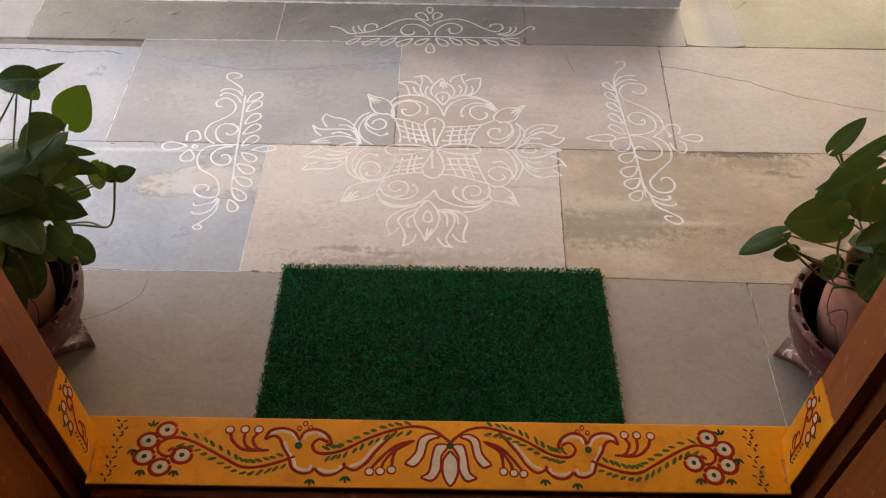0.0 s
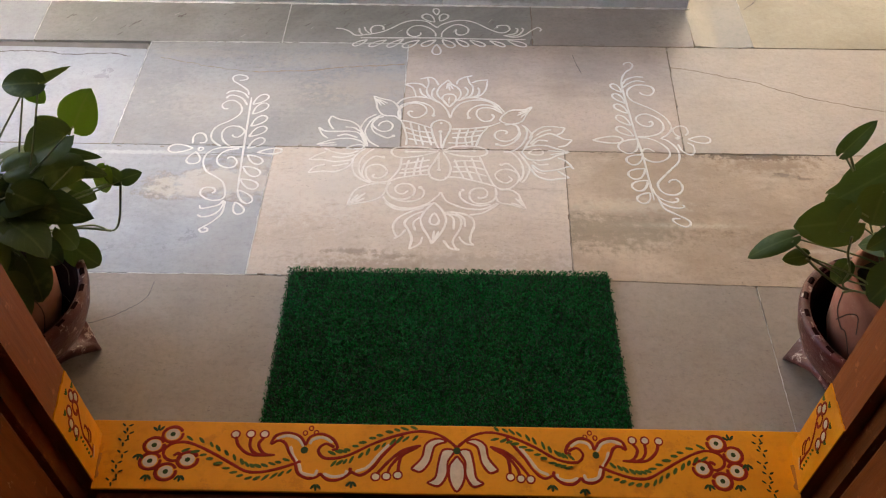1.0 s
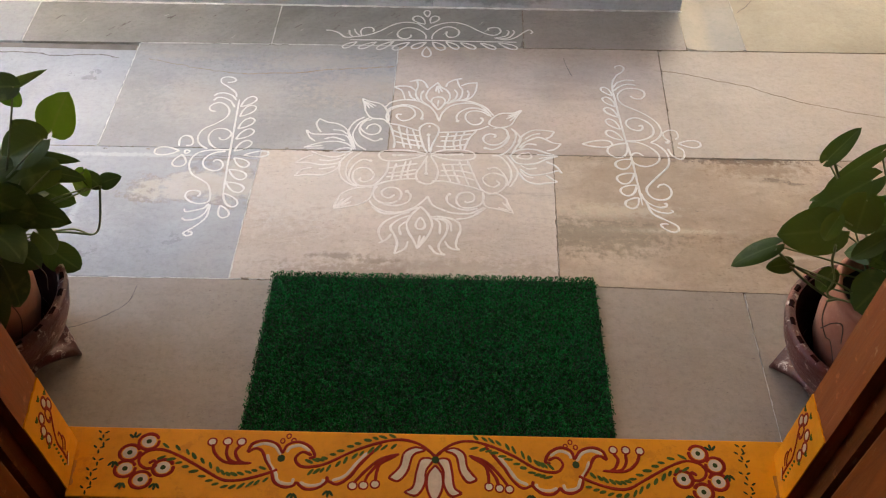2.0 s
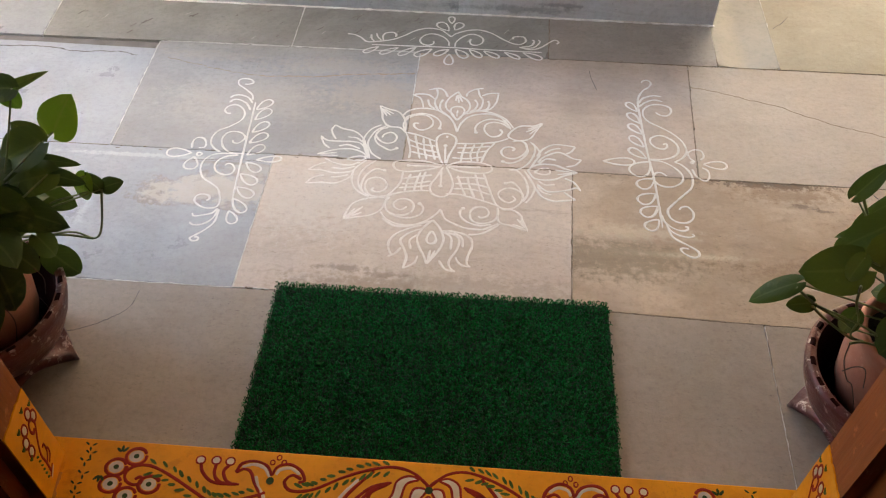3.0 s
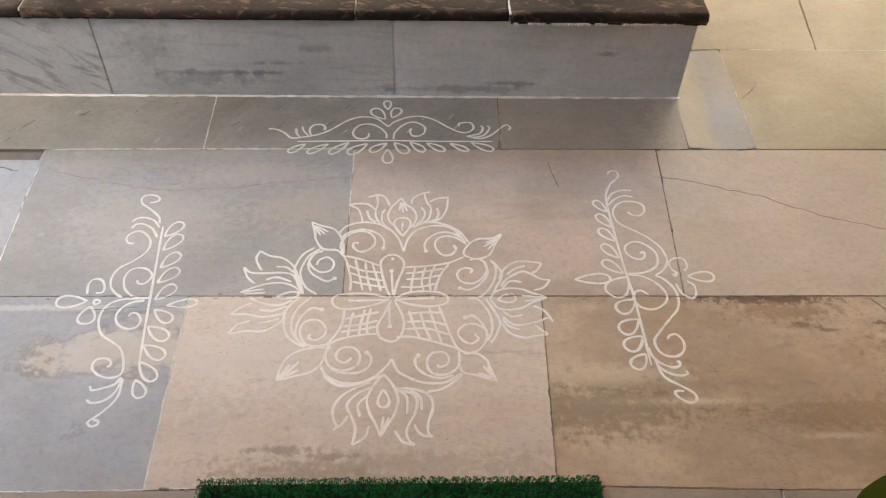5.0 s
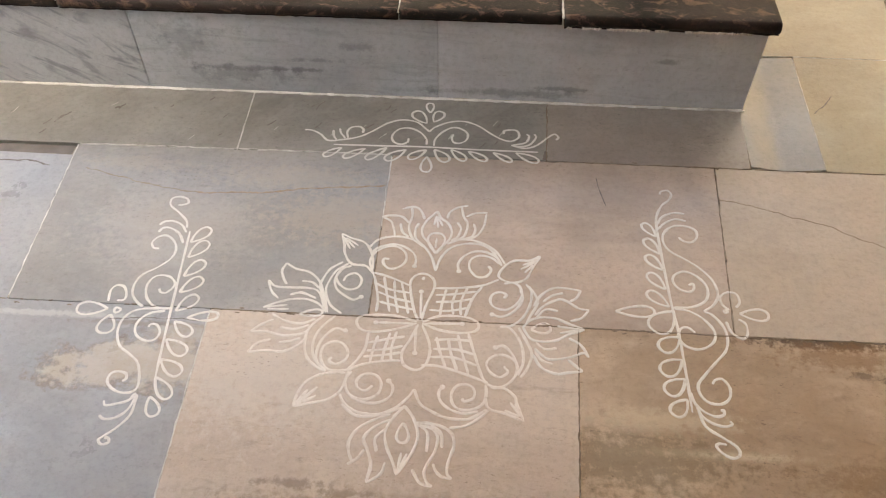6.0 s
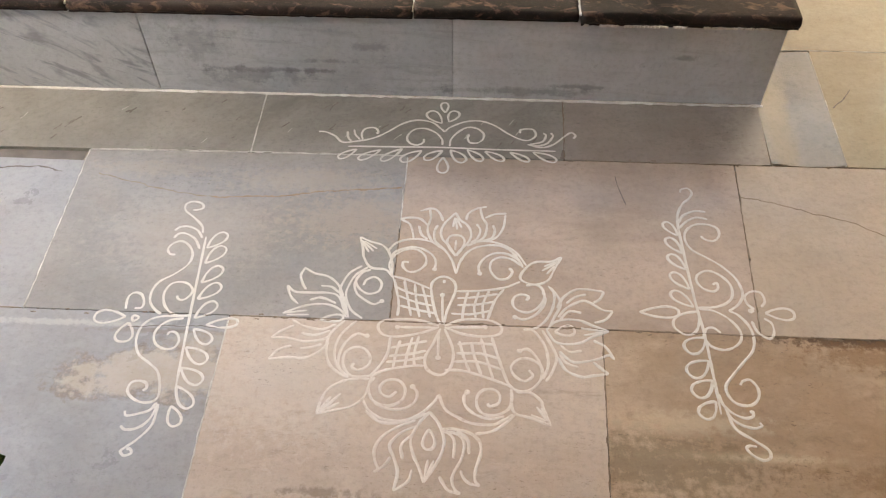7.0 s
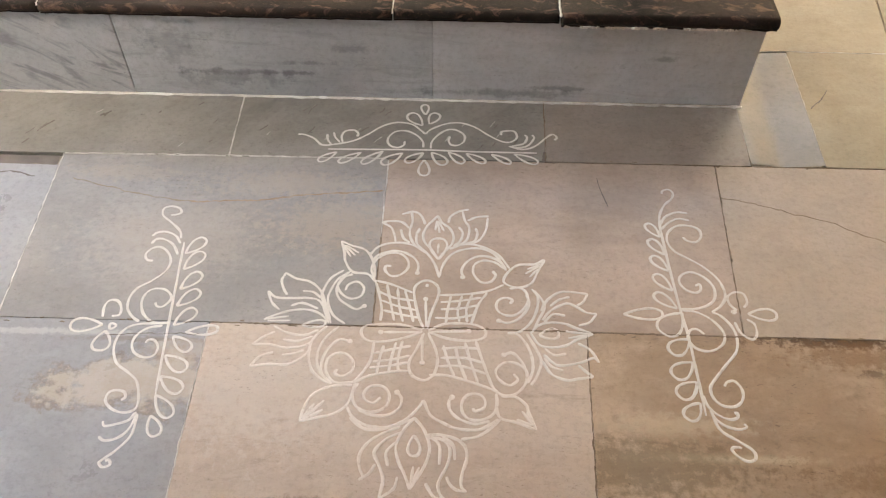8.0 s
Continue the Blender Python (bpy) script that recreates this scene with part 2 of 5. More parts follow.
ST_RISER_PALE = stone("riser_pale_marble", (0.565, 0.58, 0.61), (0.465, 0.478, 0.502), (0.25, 0.25, 0.26), 0.5, (0.25, 0.4), 0.03,
                      (((0.44, 0.115), (0.025, 0.006), VEIN, 0.45), ((0.12, 0.02), (0.12, 0.010), VEIN, 0.45), ((0.24, 0.035), (0.05, 0.005), VEIN, 0.5)),
                      0.15, (2.6, 3.0, 20.0), (0.64, 0.72, 0.35), (0.52, 0.74), "xz")
ST_RISER_WHITE = stone("riser_white_marble", (0.45, 0.465, 0.49), (0.35, 0.362, 0.384), (0.14, 0.15, 0.17), 0.85, (0.25, 0.4), 0.55, (), 0.15,
                       (4.0, 4.0, 17.0), (0.62, 0.7, 0.4), (0.52, 0.64), "xz", 3.5)
GRANITE = stone("brown_granite", (0.036, 0.025, 0.021), (0.010, 0.008, 0.007), (0.19, 0.11, 0.08), 0.8, (0.5, 0.75), 0.0, (), 0.5,
                (16.0, 26.0, 22.0), (0.56, 0.66, 0.6), (0.54, 0.66), gloss=0.14)
MORTAR = plain("joint_mortar", (0.48, 0.42, 0.35), (0.26, 0.22, 0.17), 0.85, 3.2, 0.6, 0.004, (0.65, 0.62, 0.57), 0.6)
PALE_JOINT = plain("white_joint_cement", (0.72, 0.70, 0.66), (0.45, 0.42, 0.38), 0.8, 18, 0.6, 0.003, (0.2, 0.17, 0.14), 0.6)
BASE_JOINT = plain("white_base_cement", (0.78, 0.76, 0.73), (0.56, 0.53, 0.49), 0.8, 14, 0.6, 0.003, (0.3, 0.26, 0.22), 0.4)
DARK_JOINT = plain("dirt_joint", (0.17, 0.125, 0.09), (0.29, 0.23, 0.17), 0.9, 26, 0.6, 0.003, (0.07, 0.048, 0.035), 0.85)
CRACK = plain("stone_crack", (0.24, 0.18, 0.125), (0.34, 0.27, 0.20), 0.8, 12, 0.3)
VEIN_RUST = plain("rusty_vein", (0.30, 0.19, 0.11), (0.40, 0.31, 0.24), 0.7, 40, 0.3)
FLAKE = plain("pale_flake", (0.52, 0.49, 0.45), (0.42, 0.40, 0.36), 0.7, 30, 0.3)
SCUFF = plain("scuff_mark", (0.13, 0.11, 0.10), (0.2, 0.17, 0.15), 0.7, 30, 0.2)
CHALK = plain("rice_paste_white", (0.78, 0.75, 0.71), (0.64, 0.61, 0.57), 0.9, 14, 0.5, 0.001, (0.52, 0.46, 0.40), 0.55, 0, 240)
CHALK_DULL = plain("rice_paste_dull", (0.78, 0.725, 0.67), (0.68, 0.615, 0.555), 0.9, 22, 0.5, 0.001, (0.54, 0.45, 0.375), 0.6, 0, 240)
YELLOW = plain("yellow_enamel", (0.78, 0.30, 0.012), (0.68, 0.24, 0.009), 0.5, 7, 0.12, 0.001, (0.48, 0.15, 0.01), 0.4, 0, 90, 0.2)
GRIME = plain("brown_grime", (0.34, 0.12, 0.015), (0.46, 0.17, 0.012), 0.7, 60, 0.3)
RED = plain("maroon_paint", (0.30, 0.014, 0.005), (0.22, 0.009, 0.003), 0.55, 40, 0.1, 0.001, None, 0, 0, 90, 0.15)
WHITE = plain("white_paint", (0.68, 0.52, 0.42), (0.55, 0.41, 0.33), 0.55, 40, 0.1, 0.001, None, 0, 0, 90, 0.2)
GREEN = plain("green_paint", (0.035, 0.07, 0.007), (0.085, 0.12, 0.015), 0.55, 60, 0.1, 0.001, None, 0, 0, 90, 0.15)
DARKGREEN = plain("dark_green_paint", (0.02, 0.04, 0.008), (0.03, 0.05, 0.01), 0.55, 60, 0.1, 0.001, None, 0, 0, 90, 0.15)
FRAME_WOOD = wood("red_brown_frame_paint", (0.27, 0.078, 0.021), (0.18, 0.048, 0.014))
DOOR_WOOD = wood("door_teak", (0.28, 0.078, 0.02), (0.18, 0.046, 0.013), 0.45)
GREENBASE = plain("mat_backing", (0.0005, 0.016, 0.005), (0.0005, 0.011, 0.004), 0.8, 20)
TERRACOTTA = plain("terracotta", (0.36, 0.15, 0.10), (0.28, 0.11, 0.072), 0.75, 9, 0.3, 0.002, (0.52, 0.32, 0.24), 0.35)
MAROON = plain("maroon_cement", (0.125, 0.024, 0.019), (0.07, 0.014, 0.011), 0.38, 13, 0.4, 0.003, (0.55, 0.42, 0.38), 0.85)
SOIL = plain("potting_soil", (0.03, 0.02, 0.014), (0.015, 0.011, 0.008), 0.95, 40, 1.0, 0.006)
STEEL = plain("stainless_steel", (0.72, 0.71, 0.69), (0.62, 0.61, 0.6), 0.16, 12, 0, 0, None, 0, 1.0)
WALLPAINT = plain("cream_wall_paint", (0.40, 0.33, 0.24), (0.35, 0.28, 0.20), 0.85, 1.5, 0.3)
WALLGREY = plain("weathered_grey_wall", (0.25, 0.24, 0.225), (0.20, 0.193, 0.18), 0.85, 1.5, 0.3)
ROOMPAINT = plain("room_wall_paint", (0.20, 0.155, 0.11), (0.16, 0.125, 0.088), 0.85, 1.5, 0.3)
CEILPAINT = plain("ceiling_cement", (0.19, 0.18, 0.165), (0.15, 0.145, 0.135), 0.9, 1.5, 0.2)
EARTH = plain("dusty_ground", (0.34, 0.29, 0.23), (0.25, 0.22, 0.17), 0.9, 0.6, 0.5, 0.01)
LEAF = leafy("pothos_leaf", (0.030, 0.058, 0.009), (0.080, 0.120, 0.018), (0.14, 0.18, 0.05))
LEAF_LIGHT = leafy("pothos_leaf_young", (0.065, 0.14, 0.011), (0.115, 0.205, 0.017), (0.17, 0.21, 0.05))
STEM = plain("vine_stem", (0.12, 0.16, 0.05), (0.17, 0.19, 0.08), 0.55, 30, 0.2)
TWIG = plain("dry_root", (0.06, 0.03, 0.02), (0.10, 0.06, 0.04), 0.8, 30, 0.3)


def turf_material():
    m, nt, p = nodes_of("green_plastic_turf")
    geo = nt.nodes.new("ShaderNodeNewGeometry")
    pw = nt.nodes.new("ShaderNodeMath")
    pw.operation = "POWER"
    nt.links.new(geo.outputs["Random Per Island"], pw.inputs[0])
    pw.inputs[1].default_value = 1.8
    col = mixed(nt, pw.outputs[0], (0.0008, 0.026, 0.006), (0.008, 0.180, 0.042))
    nt.links.new(col, p.inputs["Base Color"])
    p.inputs["Roughness"].default_value = 0.42
    p.inputs["Specular IOR Level"].default_value = 0.06
    return m


TURF = turf_material()


# ---------------- builders ----------------
def part(name, bm, material, parent=None, label="", smooth=False):
    me = bpy.data.meshes.new(name)
    bmesh.ops.recalc_face_normals(bm, faces=bm.faces)
    bm.to_mesh(me)
    bm.free()
    me.materials.append(material)
    if smooth:
        me.shade_smooth()
    ob = new(name, me)
    ob.parent = parent
    return tagged(ob, label)


def raw(name, verts, faces, material, parent=None, label="", smooth=False):
    me = bpy.data.meshes.new(name)
    me.from_pydata(verts, [], faces)
    me.materials.append(material)
    if smooth:
        me.shade_smooth()
    ob = new(name, me)
    ob.parent = parent
    return tagged(ob, label)


def empty(name, at=(0, 0, 0)):
    ob = new(name)
    ob.empty_display_size = 0.05
    ob.location = at
    return ob


def box(bm, lo, hi, bevel=0.0):
    r = bmesh.ops.create_cube(bm, size=1.0)
    c, s = [(a + b) / 2 for a, b in zip(lo, hi)], [b - a for a, b in zip(lo, hi)]
    bmesh.ops.transform(bm, matrix=Matrix.Translation(c) @ Matrix.Diagonal((*s, 1)), verts=r["verts"])
    if bevel:
        es = list({e for v in r["verts"] for e in v.link_edges})
        bmesh.ops.bevel(bm, geom=es, offset=bevel, segments=2, affect="EDGES", profile=0.6)
    return bm


def prism(corners, z0, z1, bevel=0.0):
    """An upright block over a plan of corners, with its top edges rounded off."""
    bm = bmesh.new()
    low = [bm.verts.new((x, y, z0)) for x, y in corners]
    top = [bm.verts.new((x, y, z1)) for x, y in corners]
    n = len(corners)
    bm.faces.new(top)
    bm.faces.new(low[::-1])
    for i in range(n):
        bm.faces.new((low[i], low[(i + 1) % n], top[(i + 1) % n], top[i]))
    if bevel:
        es = [e for e in bm.edges if all(v in top for v in e.verts)]
        bmesh.ops.bevel(bm, geom=es, offset=bevel, segments=2, affect="EDGES", profile=0.5)
    return bm


def lathe(profile, steps=48, wobble=None):
    bm = bmesh.new()
    rings = []
    for r, z in profile:
        ring = []
        for i in range(steps):
            a = 2 * math.pi * i / steps
            k, dz = wobble(a, r, z) if wobble else (1.0, 0.0)
            ring.append(bm.verts.new((r * k * math.cos(a), r * k * math.sin(a), z + dz)))
        rings.append(ring)
    for a, b in zip(rings, rings[1:]):
        for i in range(steps):
            j = (i + 1) % steps
            bm.faces.new((a[i], a[j], b[j], b[i]))
    return bm


def spline(pts, per=7):
    """A smooth curve through the points (tuples of any length)."""
    p = [np.array(q, float) for q in pts]
    if len(p) == 2:
        return [p[0] + (p[1] - p[0]) * i / 4 for i in range(5)]
    p = [2 * p[0] - p[1], *p, 2 * p[-1] - p[-2]]
    out = []
    for a, b, c, d in zip(p, p[1:], p[2:], p[3:]):
        for i in range(per):
            t = i / per
            out.append(0.5 * (2 * b + (c - a) * t + (2 * a - 5 * b + 4 * c - d) * t * t + (3 * b - a - 3 * c + d) * t ** 3))
    return out + [p[-2]]


def ribbon(verts, faces, line, width, base, height, seed=0.0, rough=0.22):
    """Adds a low, rounded line of paste or paint along a plan curve to verts and faces."""
    n, first = len(line), len(verts)
    for i, q in enumerate(line):
        d = line[min(i + 1, n - 1)] - line[max(i - 1, 0)]
        d = d / (np.hypot(*d[:2]) + 1e-9)
        w = width * (1 + rough * noise.noise((q[0] * 60 + seed, q[1] * 60, seed)) + rough * 0.6 * noise.noise((q[0] * 190, q[1] * 190, seed)))
        w *= 0.62 if i in (0, n - 1) else 1.0
        side = np.array((-d[1], d[0])) * w / 2
        for k, z in ((-1, base), (-0.6, base + (height - base) * 0.85), (0, height), (0.6, base + (height - base) * 0.85), (1, base)):
            verts.append((q[0] + side[0] * k, q[1] + side[1] * k, z))
    for i in range(n - 1):
        for k in range(4):
            a = first + i * 5 + k
            faces.append((a, a + 1, a + 6, a + 5))
    for e in (first, first + (n - 1) * 5):
        faces.append(tuple(range(e, e + 5)))


def disc(verts, faces, c, r, base, height, n=12):
    first = len(verts)
    for k, z in ((1.0, base), (0.75, height)):
        verts.extend((c[0] + r * k * math.cos(2 * math.pi * i / n), c[1] + r * k * math.sin(2 * math.pi * i / n), z) for i in range(n))
    faces.extend((first + i, first + (i + 1) % n, first + n + (i + 1) % n, first + n + i) for i in range(n))
    faces.append(tuple(range(first + n, first + 2 * n)))


def tube(path, r0, r1, steps=7):
    bm = bmesh.new()
    line = [Vector(q) for q in spline(path, 6)]
    rings = []
    for i, q in enumerate(line):
        d = (line[min(i + 1, len(line) - 1)] - line[max(i - 1, 0)]).normalized()
        u = d.orthogonal().normalized()
        w = d.cross(u)
        r = r0 + (r1 - r0) * i / (len(line) - 1)
        rings.append([bm.verts.new(q + (u * math.cos(2 * math.pi * k / steps) + w * math.sin(2 * math.pi * k / steps)) * r) for k in range(steps)])
    for a, b in zip(rings, rings[1:]):
        # nearest start keeps the skin from twisting
        o = min(range(steps), key=lambda k: (a[0].co - b[k].co).length)
        for k in range(steps):
            bm.faces.new((a[k], a[(k + 1) % steps], b[(k + 1 + o) % steps], b[(k + o) % steps]))
    bm.faces.new(rings[0][::-1])
    bm.faces.new(rings[-1])
    return bm


# ---------------- setting: house, porch, ground ----------------
ground = tagged(raw("ground", [(-400, -400, -0.46), (400, -400, -0.46), (400, 400, -0.46), (-400, 400, -0.46)], [(0, 1, 2, 3)], EARTH),
                "dusty pale earth around the raised porch", "ground", kind="structure")

bm = bmesh.new()
box(bm, (-4.0, 0.5, -0.45), (-0.6, 0.605, 2.9))
box(bm, (0.6, 0.5, -0.45), (3.0, 0.605, 2.9))
box(bm, (-0.6, 0.5, 2.2), (0.6, 0.605, 2.9))
tagged(part("wall_front", bm, WALLGREY), "weathered grey house wall round the doorway", "wall", kind="structure")
for nm, lo, hi, label in (("wall_back", (-2.2, -3.6, 0.0), (2.2, -3.5, 2.9), "plain painted wall behind the doorway room"),
                          ("wall_west", (-2.3, -3.6, 0.0), (-2.2, 0.5, 2.9), "plain painted side wall of the room"),
                          ("wall_east", (2.2, -3.6, 0.0), (2.3, 0.5, 2.9), "plain painted side wall of the room")):
    tagged(part(nm, box(bmesh.new(), lo, hi), ROOMPAINT), label, "wall", kind="structure")
# Unseen wall, added to throw warm light back from the right.
tagged(part("wall_bounce_right", box(bmesh.new(), (2.6, 0.605, -0.45), (2.75, 4.2, 2.9)), WALLPAINT), "unseen cream wall added at the right to bounce warm light", "wall", kind="structure")
# Added blocker, never in view: keeps left light off the front slab.
tagged(part("wall_shade_left", box(bmesh.new(), (-1.25, 0.605, 0.0), (-1.10, 1.02, 2.9)), WALLGREY), "unseen grey wall added at the left to shade the front floor", "wall", kind="structure")
# Invented pier outside the view; leaves a narrow gap for the left light.
tagged(part("wall_shade_pier", box(bmesh.new(), (-2.02, 1.75, -0.45), (-1.87, 3.0, 2.9)), WALLGREY), "unseen grey pier added to narrow the light from the left", "wall", kind="structure")
# Another added, unseen wall: its height sets how much back light enters.
tagged(part("wall_sky_block", box(bmesh.new(), (-9, 7.0, -0.46), (9, 7.2, 4.6)), WALLPAINT), "unseen cream wall added to block the low sky beyond the porch", "wall", kind="structure")
# Added out of view: cuts off overhead sky from the porch floor.
tagged(part("ceiling", box(bmesh.new(), (-1.9, 0.605, 2.9), (2.9, PORCH_EDGE, 3.05)), CEILPAINT), "unseen grey concrete slab added to limit the sky light on the porch", "ceiling", kind="structure")
tagged(part("ceiling_room", box(bmesh.new(), (-2.3, -3.6, 2.9), (2.3, 0.603, 3.05)), CEILPAINT), "bare grey concrete ceiling over the room", "ceiling", kind="structure")
tagged(part("floor_room", box(bmesh.new(), (-2.2, -3.5, -0.2), (2.2, 0.5, 0.0)), ST_FRONT), "dim stone floor of the room inside", "floor", kind="structure")

# porch floor: a mortar bed and one stone slab after another
floor = tagged(part("floor", box(bmesh.new(), (-4.0, 0.605, -0.45), (2.6, 4.2, -0.012)), MORTAR), "worn stone slab porch floor with cement joints", "floor", kind="structure")
J = 0.0009


def slab(name, corners, material, lift=0.0):
    """A floor slab over four plan corners, counter-clockwise, drawn in by half a joint."""
    c = sum((Vector(q) for q in corners), Vector((0, 0))) / len(corners)
    fine = []
    n = len(corners)
    for i in range(n):
        a, b = Vector(corners[i]), Vector(corners[(i + 1) % n])
        k = max(2, int((b - a).length / 0.07))
        for s in range(k):
            q = a.lerp(b, s / k)
            inward = Vector((-(b - a).y, (b - a).x)).normalized()
            q = q + inward * (J + 0.0007 * abs(noise.noise((q.x * 13, q.y * 13, 3.1))))
            if s == 0:
                q = Vector(corners[i]) + (c - Vector(corners[i])).normalized() * J * 1.6
            fine.append((q.x, q.y))
    return part("slab", prism(fine, -0.03, lift * 0.3, 0.001), material, floor)


Y0, Y1, Y2, Y3, Y4, Y5 = 0.605, 0.997, 1.371, 1.774, 1.962, 2.157
slab("a", ((-1.6, Y0), (0.5665, Y0), (0.5775, 0.988), (0.236, 0.998), (-0.39, Y1), (-1.6, Y1)), ST_FRONT)
slab("a", ((0.5665, Y0), (2.5, Y0), (2.5, 0.978), (1.5, 0.982), (0.5775, 0.988)), ST_FRONT, -0.0008)
slab("a", ((-3.9, Y0), (-1.6, Y0), (-1.6, Y1), (-3.9, Y1)), ST_FRONT)
slab("b", ((-1.75, Y1), (-0.388, Y1), (-0.389, Y2), (-1.75, Y2)), ST_BLUE)
slab("b", ((-0.388, Y1), (0.236, 0.999), (0.249, 1.369), (-0.389, Y2)), ST_ROSE, -0.0005)
slab("b", ((0.236, 0.999), (0.5775, 0.988), (1.5, 0.982), (1.5, 1.366), (0.249, 1.369)), ST_BROWN, -0.0006)
slab("b", ((1.5, 0.982), (2.5, 0.978), (2.5, 1.366), (1.5, 1.366)), ST_BROWN)
slab("b", ((-3.9, Y1), (-1.75, Y1), (-1.75, Y2), (-3.9, Y2)), ST_BLUE)
slab("c", ((-2.1, Y2), (-0.751, Y2), (-0.763, 1.738), (-1.06, 1.742), (-2.1, 1.745)), ST_BLUE, -0.0008)
slab("c", ((-0.751, Y2), (-0.113, 1.371), (-0.112, 1.776), (-0.764, 1.770)), ST_MIST)
slab("c", ((-0.113, 1.371), (0.249, 1.369), (0.513, 1.3684), (0.540, 1.7765), (-0.112, 1.776)), ST_TAUPE, -0.0004)
slab("c", ((0.513, 1.3684), (1.7, 1.3655), (1.7, 1.7795), (0.540, 1.7765)), ST_SAND, -0.0003)
slab("c", ((1.7, 1.366), (2.5, 1.366), (2.5, 1.778), (1.7, 1.778)), ST_SAND)
slab("d", ((-1.066, 1.770), (-0.433, Y3), (-0.434, Y4), (-1.082, Y4)), ST_OLIVE)
slab("d", ((-0.433, Y3), (0.203, 1.778), (0.208, Y4), (-0.434, Y4)), ST_OLIVE, -0.0003)
slab("d", ((0.203, 1.778), (0.614, 1.777), (0.6225, Y4), (0.208, Y4)), ST_DIM, -0.0005)
slab("d", ((-2.3, 1.770), (-1.066, 1.770), (-1.082, Y4), (-2.3, Y4)), ST_BLUE)
slab("e", ((0.762, 1.779), (1.75, 1.782), (1.75, Y5), (0.7725, Y5)), ST_CREAM, 0.0)
slab("e", ((1.75, 1.782), (2.5, 1.782), (2.5, Y5), (1.75, Y5)), ST_CREAM)
slab("f", ((0.64, Y5), (1.02, Y5), (1.10, 2.75), (0.64, 2.75)), ST_CREAM, -0.0005)
slab("f", ((1.02, Y5), (2.5, Y5), (2.5, 2.75), (1.10, 2.75)), ST_CREAM)
slab("g", ((0.64, 2.75), (2.5, 2.75), (2.5, 4.1), (0.64, 4.1)), ST_CREAM)
# shallow cement channel between the platform and the cream slabs
bm = bmesh.new()
sect = ((-0.004, 0.0008), (0.004, 0.0006), (0.025, -0.002), (0.05, -0.0110), (0.075, -0.0105), (0.10, -0.003), (0.124, -0.002), (0.134, 0.0006), (0.139, 0.0006))
rows = [[bm.verts.new((0.619 + k * (y - 1.78) + u * 1.04, y, z * (0.3 if y > 2.1 else 1.0))) for u, z in sect] for k, y in ((0.022, 1.784), (0.022, 1.95), (0.022, Y5 - 0.004))]
for a, b in zip(rows, rows[1:]):
    for i in range(len(sect) - 1):
        bm.faces.new((a[i], a[i + 1], b[i + 1], b[i]))
part("channel", bm, ST_GUTTER, floor, "smooth grey cement drain channel", True)


def seam(name, material, width, pts, z=0.0004, parent=None):
    """Cement or dirt in a joint, uneven and smeared a little over the edges."""
    v, f = [], []
    line = spline(pts, 60)
    line = [q + np.array((0.0017 * noise.noise((q[0] * 70, q[1] * 70, 4)) + 0.0016 * noise.noise((q[0] * 21, q[1] * 21, 6)),
                          0.0017 * noise.noise((q[0] * 70, q[1] * 70, 9)) + 0.0016 * noise.noise((q[0] * 21, q[1] * 21, 2)))) for q in line]
    ribbon(v, f, line, width, z - 0.004, z, 2.0, 0.85)
    return raw(name, v, f, material, parent or floor)


for pts in (((-0.751, 1.373), (-0.757, 1.57), (-0.764, 1.769)), ((-1.066, 1.772), (-1.073, 1.86), (-1.082, 1.958)),
            ((-0.433, 1.776), (-0.434, 1.86), (-0.434, 1.958)), ((-0.388, 0.999), (-0.389, 1.18), (-0.389, 1.368)),
            ((-0.763, 1.772), (-0.43, 1.776), (-0.12, 1.777)), ((-0.112, 1.772), (-0.113, 1.70), (-0.113, 1.58)),
            ((0.66, 2.157), (1.2, 2.157), (2.0, 2.157)), ((0.7625, 1.785), (0.7675, 1.96), (0.7725, 2.15)), ((-1.3, 0.998), (-0.7, 0.996), (-0.32, 0.999))):
    seam("joint", PALE_JOINT, 0.0046, pts)
seam("joint", BASE_JOINT, 0.0085, ((-1.6, 1.9585), (-0.6, 1.959), (0.1, 1.9585), (0.63, 1.958)), 0.002)
for pts in (((-0.39, 1.371), (-0.1, 1.3705), (0.25, 1.3695)), ((0.25, 1.3685), (0.8, 1.367), (1.5, 1.366)), ((0.236, 1.002), (0.242, 1.18), (0.249, 1.366)),
            ((0.513, 1.371), (0.527, 1.57), (0.540, 1.76)), ((-0.113, 1.57), (-0.1135, 1.49), (-0.113, 1.376)), ((0.203, 1.78), (0.206, 1.87), (0.208, 1.957)), ((-1.4, 1.371), (-1.1, 1.372), (-0.755, 1.371)),
            ((0.30, 0.9962), (0.58, 0.988), (1.2, 0.984)), ((0.2, 1.776), (0.4, 1.777), (0.61, 1.7775)), ((0.62, 1.7775), (0.9, 1.779), (1.5, 1.78)), ((1.02, 2.16), (1.05, 2.4), (1.10, 2.74)), ((0.614, 1.78), (0.618, 1.87), (0.622, 1.957))):
    seam("joint", DARK_JOINT, 0.0034, pts, 0.0006)
seam("joint", PALE_JOINT, 0.0022, ((0.5775, 0.985), (0.5732, 0.833), (0.5705, 0.74), (0.567, 0.61)), 0.0002)
